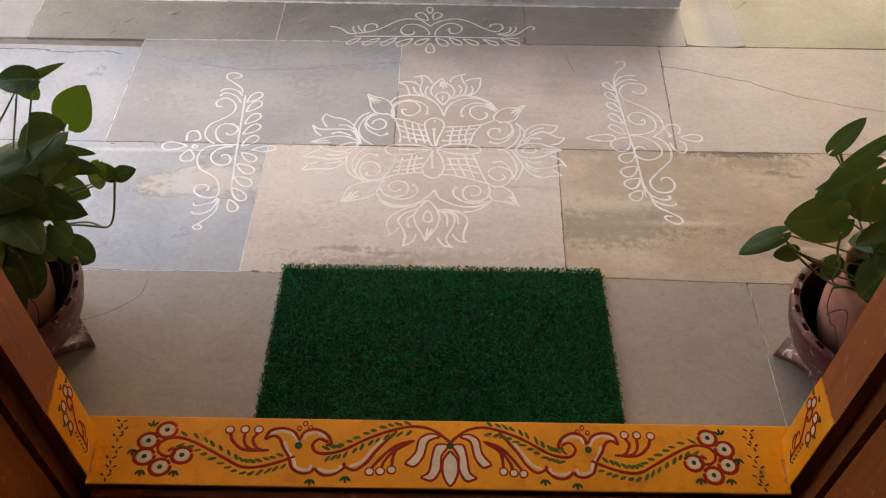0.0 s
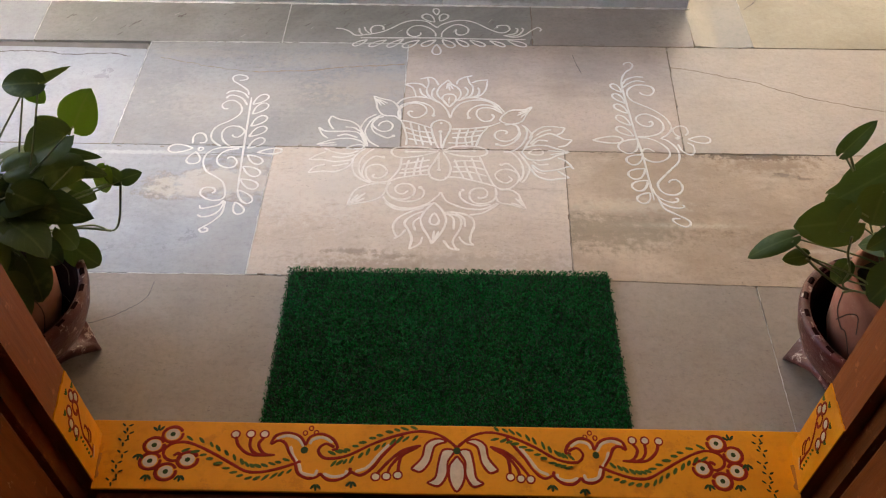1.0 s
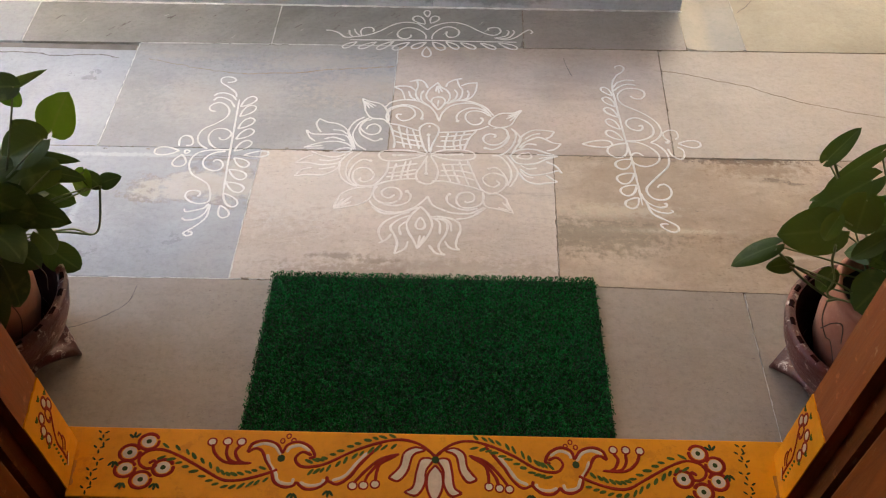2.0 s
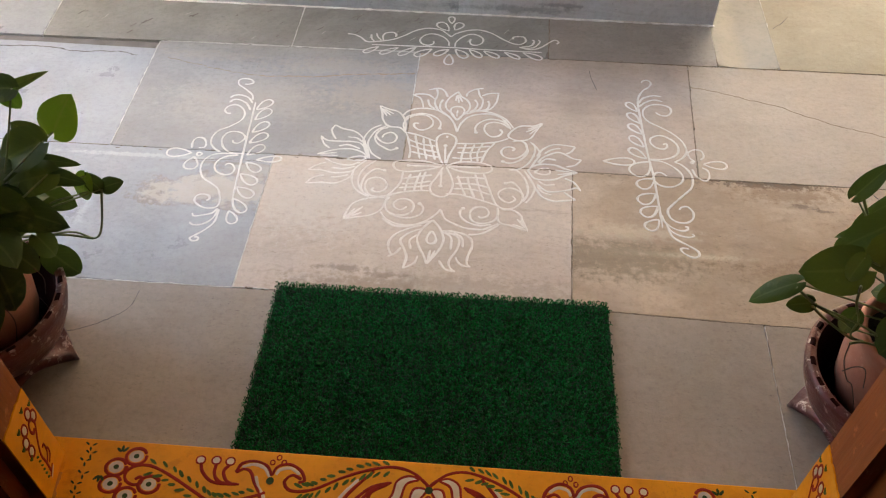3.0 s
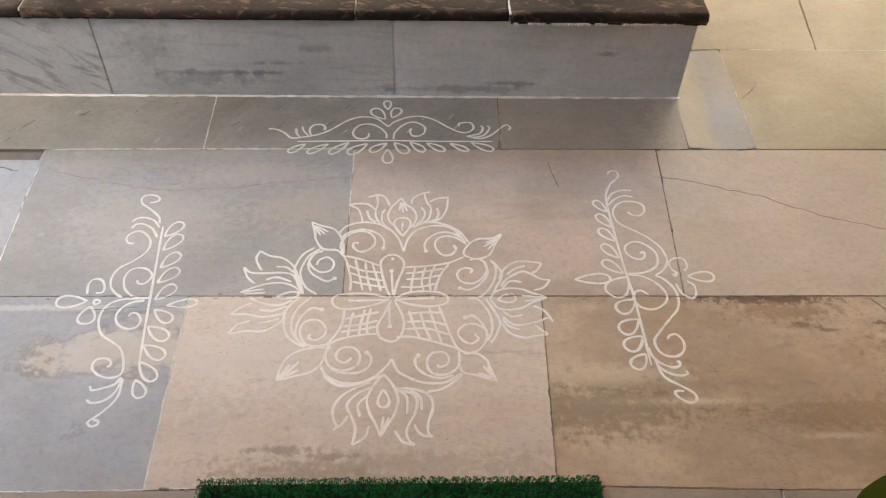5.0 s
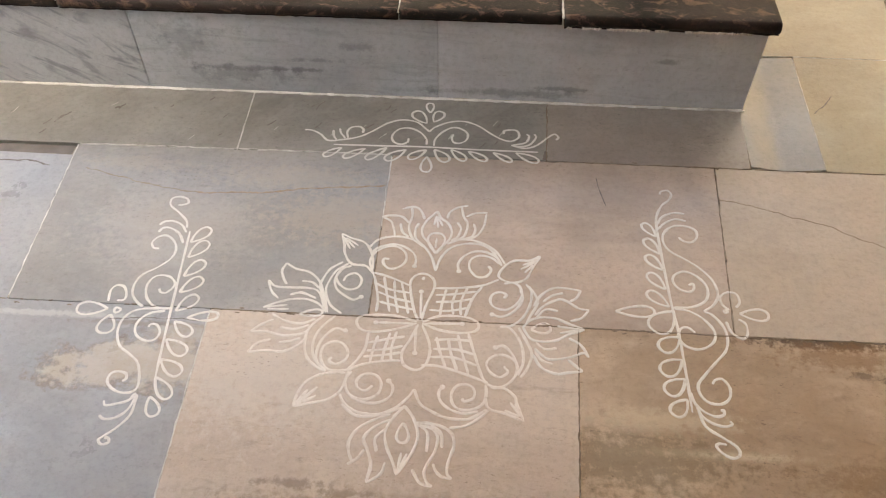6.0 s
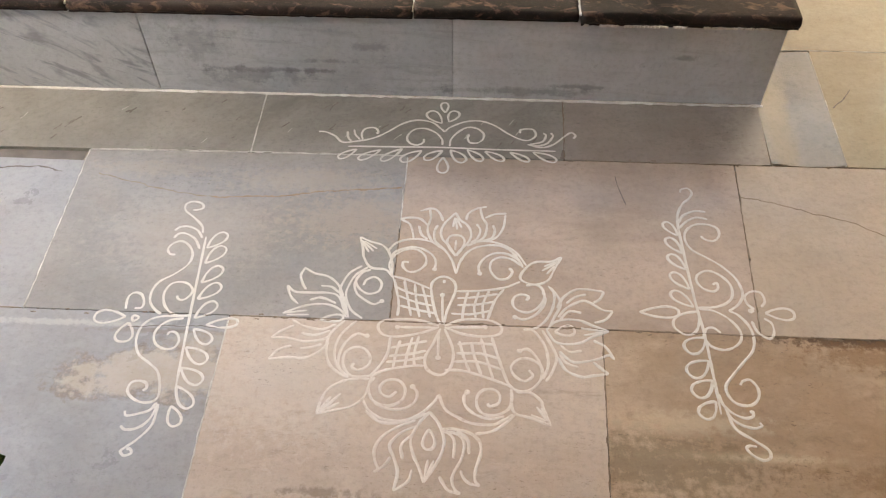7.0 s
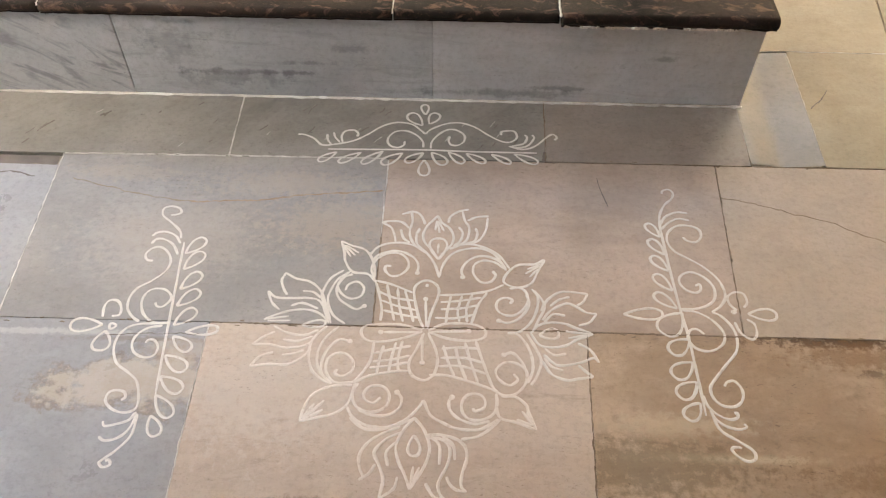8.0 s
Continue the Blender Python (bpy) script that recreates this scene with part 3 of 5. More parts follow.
# chipped arrises: short crumbs of dirt lodged along the open joints
for y0, x0, x1, n in ((1.370, -0.36, 0.24, 26), (1.3675, 0.26, 1.0, 34), (1.7775, 0.22, 0.75, 14), (1.371, -0.75, -0.42, 10), (0.9975, -0.38, -0.31, 4)):
    v, f = [], []
    for i in range(n):
        x, y, k = random.uniform(x0, x1), y0 + random.gauss(-0.0005, 0.0022), random.randint(3, 7)
        ribbon(v, f, [np.array((x + j * 0.0026, y + random.uniform(-0.001, 0.001))) for j in range(k)], random.uniform(0.0016, 0.0042), -0.001, 0.0007, i, 0.9)
    raw("joint_dirt", v, f, DARK_JOINT, floor)
# the broken slab edge, packed with dirt
v, f = [], []
for i in range(26):
    x = -1.30 + i * 0.0212
    v += [(x, 1.741 + 0.004 * noise.noise((x * 30, 0, 0)), -0.004), (x, 1.767, -0.004)]
f = [(2 * i, 2 * i + 2, 2 * i + 3, 2 * i + 1) for i in range(25)]
raw("broken_edge", v, f, SCUFF, floor, "dirt-packed broken slab edge")
for nm, m, w, pts in (("crack", CRACK, 0.0028, ((0.534, 1.687), (0.602, 1.674), (0.662, 1.653), (0.74, 1.626), (0.82, 1.584), (0.95, 1.54), (1.2, 1.48))),
                      ("crack", CRACK, 0.003, ((-0.724, 1.702), (-0.64, 1.679), (-0.569, 1.661), (-0.479, 1.645))),
                      ("crack", VEIN_RUST, 0.0042, ((-0.484, 1.646), (-0.394, 1.652), (-0.34, 1.656), (-0.288, 1.668), (-0.202, 1.678), (-0.117, 1.687))),
                      ("crack", SCUFF, 0.004, ((-1.2, 1.712), (-1.05, 1.722), (-0.95, 1.708), (-0.86, 1.716), (-0.80, 1.706))),
                      ("nick", SCUFF, 0.004, ((-0.84, 1.83), (-0.83, 1.85), (-0.815, 1.868))), ("nick", SCUFF, 0.005, ((-0.725, 1.885), (-0.715, 1.89), (-0.705, 1.9))),
                      ("nick", SCUFF, 0.003, ((-0.29, 1.905), (-0.285, 1.925), (-0.275, 1.935))), ("nick", SCUFF, 0.004, ((-0.14, 1.915), (-0.135, 1.92), (-0.13, 1.93))),
                      ("crack", SCUFF, 0.002, ((0.30, 1.735), (0.305, 1.70), (0.315, 1.66))),
                      ("crack", SCUFF, 0.003, ((0.857, 1.362), (0.875, 1.335), (0.885, 1.315))),
                      ("crack", SCUFF, 0.003, ((0.78, 1.96), (0.81, 1.99), (0.83, 2.02))),
                      ("crack", SCUFF, 0.002, ((-0.56, 1.338), (-0.48, 1.344), (-0.40, 1.347))),
                      ("scuff_mark", SCUFF, 0.0022, ((-0.555, 0.975), (-0.562, 0.935), (-0.60, 0.90), (-0.66, 0.872)))):
    v, f = [], []
    line = [q + np.array((0, 0.004 * noise.noise((q[0] * 40, q[1] * 40, 0)) + 0.002 * noise.noise((q[0] * 170, q[1] * 170, 0)))) for q in spline(pts, 22)]
    ribbon(v, f, line, w, -0.001, 0.0005, 5.0, 0.95)
    raw(nm, v, f, m, floor)

# flaked, weathered face of the olive slabs: short slanting scales, pale and dark
for i in range(34):
    x, y = random.uniform(-1.02, 0.15), random.uniform(1.795, 1.94)
    k, d = random.randint(3, 6), random.uniform(0.7, 1.1)
    v, f = [], []
    ribbon(v, f, [np.array((x + j * 0.0042 * math.cos(d) + random.uniform(-0.0012, 0.0012), y + j * 0.0048 * math.sin(d))) for j in range(k)], random.uniform(0.0018, 0.0042), -0.001, 0.0005, i, 0.95)
    raw("flake", v, f, SCUFF if i % 3 else FLAKE, floor)
# broken corner beside the dim slab, its hole's shade painted as a dark patch
seam("chip", SCUFF, 0.011, ((0.199, 1.781), (0.200, 1.790), (0.203, 1.806)), 0.0004)

# ---------------- the raised platform beyond ----------------
platform = tagged(empty("platform", (0, 1.963, 0)), "raised stone platform with marble riser and brown granite top", "platform", kind="structure")


def on(parent, ob):
    ob.parent = parent
    ob.matrix_parent_inverse = Matrix.Translation(-Vector(parent.location))
    return ob


def nosed(edge, back, z0, z1):
    """A slab with a worn, rounded and slightly chipped front edge."""
    bm = bmesh.new()
    r, mid = (z1 - z0) / 2, (z0 + z1) / 2
    prof = [(0.02, z0), (0.003, z0)] + [(r * 0.9 * (1 - math.cos(a)), mid + r * math.sin(a)) for a in np.linspace(-1.2, 1.57, 7)] + [(0.03, z1)]
    rows = []
    for x, y in edge:
        chip = max(0.0, noise.noise((x * 55, y, 7)) - 0.25) * 0.006
        rows.append([bm.verts.new((x, y + u + (chip if 1 < j < 6 else 0), z - 0.0006 * noise.noise((x * 90, z * 300, 1)))) for j, (u, z) in enumerate(prof)] + [bm.verts.new((x, back, z1)), bm.verts.new((x, back, z0))])
    n = len(rows[0])
    for a, b in zip(rows, rows[1:]):
        for i in range(n):
            bm.faces.new((a[i], b[i], b[(i + 1) % n], a[(i + 1) % n]))
    bm.faces.new(rows[0])
    bm.faces.new(rows[-1][::-1])
    bmesh.ops.recalc_face_normals(bm, faces=bm.faces)
    return bm


on(platform, part("core", box(bmesh.new(), (-3.9, 1.99, -0.44), (0.60, 4.1, 0.199)), MORTAR))
for x0, x1, m, k in ((-2.2, -0.670, ST_RISER_WHITE, 0.0), (-0.668, -0.0296, ST_RISER, 0.0004), (-0.0290, 0.628, ST_RISER_PALE, 0.0)):
    bm = bmesh.new()
    box(bm, (x0, 1.963 - k, 0.0), (x1, 1.988, 0.201), 0.0015)
    on(platform, part("riser_panel", bm, m))
on(platform, part("side_panel", box(bmesh.new(), (0.602, 1.9885, 0.0), (0.627, 4.1, 0.201), 0.0015), ST_RISER))
for x0, x1, y0, z1 in ((-2.2, -0.803, 1.952, 0.2235), (-0.800, -0.109, 1.950, 0.223), (-0.106, 0.217, 1.952, 0.2225), (0.221, 0.640, 1.942, 0.2275)):
    k = int((x1 - x0) / 0.012)
    edge = [(x0 + (x1 - x0) * i / k, y0 + 0.0022 * noise.noise((x0 * 7 + i * 0.9, 0, 0)) + 0.0012 * noise.noise((i * 2.3, 5, 0))) for i in range(k + 1)]
    on(platform, part("top_slab", nosed(edge, 4.1, 0.2015, z1), GRANITE, None, "", True))
for pts, z in ((((-0.1075, 1.953), (-0.1075, 2.3), (-0.1075, 2.7)), 0.2228), (((0.219, 1.95), (0.219, 2.3), (0.219, 2.7)), 0.2242), (((-0.8015, 1.953), (-0.8015, 2.3), (-0.8015, 2.7)), 0.223)):
    on(platform, seam("joint", PALE_JOINT, 0.005, pts, z))
v, f = [], []
for i in range(46):
    x, n = random.uniform(0.225, 0.61), random.randint(3, 8)
    ribbon(v, f, [np.array((x + k * 0.0028, 1.9425 + random.uniform(-0.0010, 0.0022))) for k in range(n)], random.uniform(0.0016, 0.0034), 0.2012, random.uniform(0.2045, 0.2062), i, 0.8)
on(platform, raw("cement_smears", v, f, PALE_JOINT))


def steel_post(x, y):
    """Foot of a polished rail post: turned rings on a flange, and the pipe."""
    ob = tagged(empty("rail_post", (x, y, 0.2235)), "polished stainless steel rail post with ringed base on granite", "post", "posts on the platform")
    prof = [(0.0, 0), (0.041, 0), (0.0425, 0.003), (0.041, 0.008), (0.037, 0.010), (0.0375, 0.013), (0.0365, 0.018), (0.0325, 0.020),
            (0.033, 0.024), (0.0315, 0.029), (0.028, 0.031), (0.0285, 0.035), (0.027, 0.040), (0.0225, 0.043)]
    part("base", lathe(prof, 40), STEEL, ob, "", True)
    part("pipe", lathe([(0.0205, 0.041), (0.0205, 0.5), (0.0205, 0.8765)], 32), STEEL, ob, "", True)
    part("cap", lathe([(0.0225, 0.8765), (0.024, 0.885), (0.018, 0.9), (0.0, 0.906)], 32), STEEL, ob, "", True)
    return ob


steel_post(-0.690, 2.037)
steel_post(0.394, 2.074)

# ---------------- doorway ----------------
THR = 0.118
XC = 0.014
door_frame = tagged(empty("door_frame", (0, 0.55, 0)), "red-brown wooden door frame, foot of each jamb painted yellow", "door frame", kind="structure")
for s, xf, xb in ((-1, -0.494, -0.504), (1, 0.490, 0.499)):
    bm = prism([(xf, 0.512), (xb, 0.587), (s * 0.598, 0.587), (s * 0.598, 0.512)], 0.0, 2.12, 0.002)
    on(door_frame, part("jamb", bm, FRAME_WOOD))
    bm = prism([(xf + s * 0.018, 0.487), (xf + s * 0.018, 0.511), (s * 0.598, 0.511), (s * 0.598, 0.487)], 0.0, 2.12)
    on(door_frame, part("rebate", bm, FRAME_WOOD))
    # yellow painted foot of the jamb with an uneven upper edge
    v, f, n = [], [], 12
    for i in range(n + 1):
        t = i / n
        x, y = xf + (xb - xf) * t - s * 0.0018, 0.5125 + 0.0742 * t
        zt = 0.281 + 0.004 * noise.noise((i * 0.7, s * 3.0, 0)) + (0.008 * (1 - t) if s > 0 else 0)
        v += [(x, y, THR - 0.002), (x, y, zt), (x + s * 0.003, y, THR - 0.002), (x + s * 0.003, y, zt)]
    for i in range(n):
        a, b = 4 * i, 4 * i + 4
        f += [(a, b, b + 1, a + 1), (a + 1, b + 1, b + 3, a + 3), (a + 2, a + 3, b + 3, b + 2)]
    f += [(0, 1, 3, 2), (4 * n, 4 * n + 2, 4 * n + 3, 4 * n + 1)]
    foot = on(door_frame, raw("painted_foot", v, f, YELLOW, None, "yellow enamel with a red and white flower motif"))
on(door_frame, part("head", box(bmesh.new(), (-0.598, 0.487, 2.121), (0.598, 0.609, 2.22), 0.003), FRAME_WOOD))

threshold = tagged(empty("threshold", (0, 0.556, 0)), "raised wooden threshold painted yellow with floral scrollwork", "threshold", kind="structure")
on(threshold, part("beam", prism([(-0.49, 0.504), (0.487, 0.504), (0.487, 0.5885), (0.58, 0.5885), (0.58, 0.609), (-0.58, 0.609), (-0.58, 0.5885), (-0.49, 0.5885)], 0.0, THR - 0.004), FRAME_WOOD))
bm = prism([(-0.494, 0.502), (0.490, 0.502), (0.498, 0.5885), (0.58, 0.5885), (0.58, 0.6105), (-0.58, 0.6105), (-0.58, 0.5885), (-0.502, 0.5885)], THR - 0.0035, THR, 0.0015)
on(threshold, part("painted_top", bm, YELLOW, None, "yellow enamel top"))
on(threshold, part("front_strip", box(bmesh.new(), (-0.486, 0.488, 0.0), (0.482, 0.5015, THR - 0.009), 0.003), DOOR_WOOD))

for xf, xb, k in ((-0.494, -0.504, 1), (0.490, 0.499, -1)):
    v, f = [], []
    ribbon(v, f, [np.array((xf + (xb - xf) * t + k * 0.0025, 0.506 + 0.1 * t)) for t in np.linspace(0.12, 0.5, 24)], 0.009, THR - 0.001, THR + 0.0005, 3.0, 0.95)
    on(threshold, raw("dirt", v, f, GRIME))

# painted scrollwork: the drawn half is repeated, a little narrower, on the other side of the lotus
LAYER = {RED: ([], []), WHITE: ([], []), GREEN: ([], []), DARKGREEN: ([], [])}
HEIGHT = {WHITE: 0.0003, RED: 0.0005, GREEN: 0.0006, DARKGREEN: 0.0007}


def both(pts):
    a = [np.array(p, float)[:2] / 1000 for p in pts]
    return a, [np.array((XC + 0.908 * (XC - p[0]), p[1])) for p in a]


def paint(colour, *pts, width=None, sides=2):
    v, f = LAYER[colour]
    for half in both(pts)[:sides]:
        ribbon(v, f, spline(half, 6), width or (0.0054 if colour is RED else 0.0056), THR - 0.0002, THR + HEIGHT[colour], len(v) * 0.01)


def blob(colour, pts, sides=2):
    """A filled shape with a smooth outline."""
    v, f = LAYER[colour]
    for half in both(pts)[:sides]:
        line = spline([*half, half[0]], 5)[:-1]
        first = len(v)
        v.extend((q[0], q[1], THR + HEIGHT[colour]) for q in line)
        f.append(tuple(range(first, first + len(line))))


def leaflet(colour, c, angle, length, width):
    v, f = LAYER[colour]
    first, ca, sa = len(v), math.cos(angle), math.sin(angle)
    for i in range(8):
        a = 2 * math.pi * i / 8
        x, y = length / 2 * math.cos(a), width / 2 * math.sin(a)
        v.append((c[0] + ca * x - sa * y, c[1] + sa * x + ca * y, THR + HEIGHT[colour]))
    f.append(tuple(range(first, first + 8)))


def eye(x, y, r):
    """A round flower: maroon ring, white inside, dark centre."""
    ring = [(x + r * math.cos(a), y + 0.86 * r * math.sin(a)) for a in np.linspace(0.4, 6.5, 11)]
    paint(RED, *ring, width=0.0058)
    blob(WHITE, [(x + r * 0.72 * math.cos(a), y + 0.62 * r * math.sin(a)) for a in np.linspace(0, 5.5, 8)])
    blob(DARKGREEN, [(x + r * 0.27 * math.cos(a), y + 0.25 * r * math.sin(a)) for a in np.linspace(0, 5.5, 8)])


def leaf_row(pts, n, out, size, start=0.05, end=0.95):
    """Small green leaves on both sides of a vine."""
    for half, flip in zip(both(pts), (1, -1)):
        line = spline(half, 10)
        for i in range(n):
            k = int((start + (end - start) * i / (n - 1)) * (len(line) - 2))
            d = line[k + 1] - line[k]
            a = math.atan2(d[1], d[0])
            for s in (1, -1):
                c = line[k] + np.array((-math.sin(a), math.cos(a))) * s * out
                leaflet(GREEN, c, a - s * flip * 0.55 + random.uniform(-0.15, 0.15), size * random.uniform(0.8, 1.2), size * random.uniform(0.34, 0.46))


paint(RED, (-391, 554), (-384, 558), (-380, 550), (-391, 546), (-403, 552), (-406, 563), (-397, 573), (-379, 576), (-358, 570), (-331, 557), (-305, 543), (-283, 532), (-263, 531), (-241, 536), (-219, 544), (-208, 549))
paint(RED, (-255, 575), (-249, 589), (-233, 594), (-215, 589), (-204, 574))
paint(RED, (-204, 574), (-199, 588), (-183, 593), (-166, 585), (-158, 571), (-166, 567))
paint(RED, (-255, 575), (-244, 581), (-234, 577), (-226, 562), (-216, 548))
paint(RED, (-216, 548), (-210, 531), (-196, 523), (-183, 525), (-179, 531))
paint(RED, (-179, 531), (-166, 521), (-150, 522), (-137, 532), (-137, 540))
paint(RED, (-136, 534), (-121, 529), (-105, 541), (-93, 559), (-77, 578), (-64, 592))
paint(RED, (-162, 572), (-176, 577), (-185, 567), (-178, 556), (-163, 554), (-140, 560), (-108, 578), (-75, 592), (-41, 600), (-13, 595), (8, 580), (15, 571))
paint(RED, (-307, 586), (-300, 571), (-281, 558), (-246, 558))
paint(RED, (-285, 586), (-284, 571), (-275, 560), (-257, 557))
paint(RED, (-266, 586), (-272, 575), (-265, 562), (-254, 557))
paint(RED, (-38, 577), (-63, 569), (-82, 552), (-99, 531))
paint(RED, (-40, 576), (-63, 564), (-79, 545), (-84, 532))
paint(RED, (-41, 575), (-63, 562), (-68, 549), (-69, 534))
paint(WHITE, (-248, 584), (-232, 589), (-216, 584), (-207, 572))
paint(WHITE, (-199, 576), (-194, 584), (-180, 587), (-166, 579))
paint(WHITE, (-226, 572), (-220, 557), (-210, 544), (-204, 531), (-187, 528), (-183, 536))
paint(WHITE, (-174, 530), (-160, 526), (-144, 529), (-141, 536))
paint(WHITE, (-129, 534), (-112, 542), (-98, 561), (-84, 578))
leaf_row(((-391, 574), (-358, 570), (-331, 557), (-305, 543), (-283, 532), (-263, 531), (-241, 536), (-219, 544)), 14, 0.0095, 0.0125, 0.08, 0.98)
leaf_row(((-163, 554), (-140, 560), (-108, 578), (-75, 592), (-41, 598)), 12, 0.0085, 0.0125, 0.02, 0.98)
for x, y in ((-308, 590), (-286, 591), (-266, 591), (-100, 527), (-85, 528), (-69, 530)):
    paint(RED, *[(x + 6.3 * math.cos(a), y + 5.8 * math.sin(a)) for a in np.linspace(0, 6.28, 9)], width=0.003)
    blob(WHITE, [(x + 5.2 * math.cos(a), y + 4.7 * math.sin(a)) for a in np.linspace(0, 5.5, 8)])
for x, y in ((-399, 588), (-422, 570), (-422, 545), (-396, 529), (-369, 548)):
    eye(x, y, 14.5)
for x, y in ((-421, 592), (-440, 557), (-421, 525), (-374, 525), (-182, 515), (-133, 520)):
    for k, a in enumerate((0.9, 1.7, 2.5) if y > 560 else (-0.9, -1.6, -2.3)):
        for half in both([(x, y)]):
            leaflet(DARKGREEN, half[0] + 0.0065 * np.array((math.cos(a), math.sin(a))), a, 0.0105, 0.0042)
for i, y in enumerate((599, 587, 575, 556, 540, 526, 513)):
    for half in both([(-467 + (2 if i % 2 else -2), y)]):
        for a in (0.5, 2.5, -1.3):
            leaflet(DARKGREEN, half[0] + 0.0062 * np.array((math.cos(a), 0.8 * math.sin(a))), a, 0.0075, 0.0031)
for pts in (((-51, 540), (-37, 536), (-25, 551), (-18, 576), (-2, 584), (-16, 588), (-31, 579), (-36, 558)),
            ((-28, 519), (-11, 515), (0, 532), (1, 552), (10, 569), (-6, 570), (-12, 551), (-16, 528))):
    blob(WHITE, pts)
    paint(RED, *pts, pts[0], width=0.0046)
petal = ((14, 561), (4, 546), (4, 524), (14, 507), (24, 524), (24, 546))
blob(WHITE, petal, 1)
paint(RED, *petal, petal[0], width=0.0046, sides=1)
for x, y in ((-199, 602), (-207, 594), (-191, 595)):
    paint(RED, *[(x + 3.2 * math.cos(a), y + 3.6 * math.sin(a)) for a in np.linspace(0, 6.28, 8)], width=0.0022)
for x, y, r, n in ((-205, 566, 5.5, 2), (14, 569, 5.5, 1)):
    blob(DARKGREEN, [(x + r * math.cos(a), y + r * math.sin(a)) for a in np.linspace(0, 5.5, 8)], n)
for colour, nm in ((RED, "red_scrollwork"), (WHITE, "white_petals"), (GREEN, "green_leaves"), (DARKGREEN, "dark_leaves")):
    on(threshold, raw(nm, *LAYER[colour], colour))

# the flower on the foot of each jamb, drawn on the upright face
for s, xf, xb in ((-1, -0.494, -0.504), (1, 0.490, 0.499)):
    sets = {RED: ([], []), WHITE: ([], []), GREEN: ([], [])}

    def upright(colour, pts, width):
        ribbon(sets[colour][0], sets[colour][1], spline(pts, 6), width, 0.0, HEIGHT[colour], 1.0)

    def round_at(colour, u, w, r):
        disc(sets[colour][0], sets[colour][1], (u, w), r, 0.0, HEIGHT[colour])

    upright(RED, [(0.044, 0.010), (0.046, 0.034), (0.046, 0.052), (0.056, 0.070), (0.068, 0.084), (0.076, 0.094), (0.074, 0.106), (0.063, 0.108), (0.057, 0.097), (0.062, 0.088), (0.068, 0.092)], 0.0054)
    for u, w in ((0.074, 0.118), (0.083, 0.104), (0.047, 0.113), (0.034, 0.099), (0.034, 0.079)):
        upright(RED, [(u + 0.0088 * math.cos(a), w + 0.0092 * math.sin(a)) for a in np.linspace(0, 6.28, 9)], 0.0042)
        round_at(WHITE, u, w, 0.0066)
    for k in range(2):
        upright(RED, [(0.048 + k * 0.004, 0.030 - k * 0.006), (0.062 + k * 0.004, 0.040 - k * 0.009), (0.065 + k * 0.003, 0.054 - k * 0.012), (0.058 + k * 0.003, 0.056 - k * 0.012)], 0.0042)
    upright(RED, [(0.036, 0.008), (0.056, 0.016)], 0.0042)
    upright(WHITE, [(0.036, 0.004), (0.056, 0.011)], 0.0038)
    for k in range(6):
        u, w = 0.034 + 0.001 * k, 0.012 + 0.009 * k
        upright(GREEN, [(u, w), (u - 0.005, w + 0.005)], 0.0042)
    for u, w in ((0.066, 0.132), (0.090, 0.120), (0.034, 0.121), (0.022, 0.096), (0.024, 0.070)):
        for d in (-0.005, 0.0, 0.005):
            upright(GREEN, [(u, w), (u + d, w + 0.007)], 0.0038)
    m = Matrix(((0, 0, -s, 0), (1, 0, 0, 0), (0, 1, 0, 0), (0, 0, 0, 1)))
    turn = Matrix.Rotation(math.atan2(xf - xb, 0.0745), 4, "Z") @ Matrix.Diagonal((1, 0.77, 1, 1))
    for colour, nm in ((RED, "red_flower"), (WHITE, "white_petals"), (GREEN, "green_leaves")):
        ob = raw(nm, *sets[colour], colour)
        ob.parent = door_frame
        ob.matrix_basis = Matrix.Translation((-0, -0.55, 0)) @ Matrix.Translation((xf - s * 0.0022, 0.5125, THR + 0.012)) @ turn @ m


def door_leaf(s):
    """A panelled leaf standing open, square to the wall."""
    x0 = 0.512 if s > 0 else 0.516
    ob = tagged(empty("door_leaf", (s * x0, 0.48, 0.012)), "open red-brown wooden door leaf with raised panels", "door")
    w, h, t = 0.47, 2.09, 0.036

    def piece(nm, y0, y1, z0, z1, inset=0.0):
        lo, hi = sorted((s * inset, s * t)), None
        part(nm, box(bmesh.new(), (lo[0], -y1, z0), (lo[1], -y0, z1), 0.004), DOOR_WOOD, ob)

    piece("stile", 0.0, 0.09, 0, h)
    piece("stile", w - 0.09, w, 0, h)
    for z in (0.0, 0.66, 1.30, h - 0.12):
        piece("rail", 0.0905, w - 0.0905, z, z + 0.12)
    for z0, z1 in ((0.1205, 0.6595), (0.7805, 1.2995), (1.4205, h - 0.1205)):
        piece("panel", 0.0905, w - 0.0905, z0, z1, 0.010)
    return ob


door_leaf(-1)
door_leaf(1)

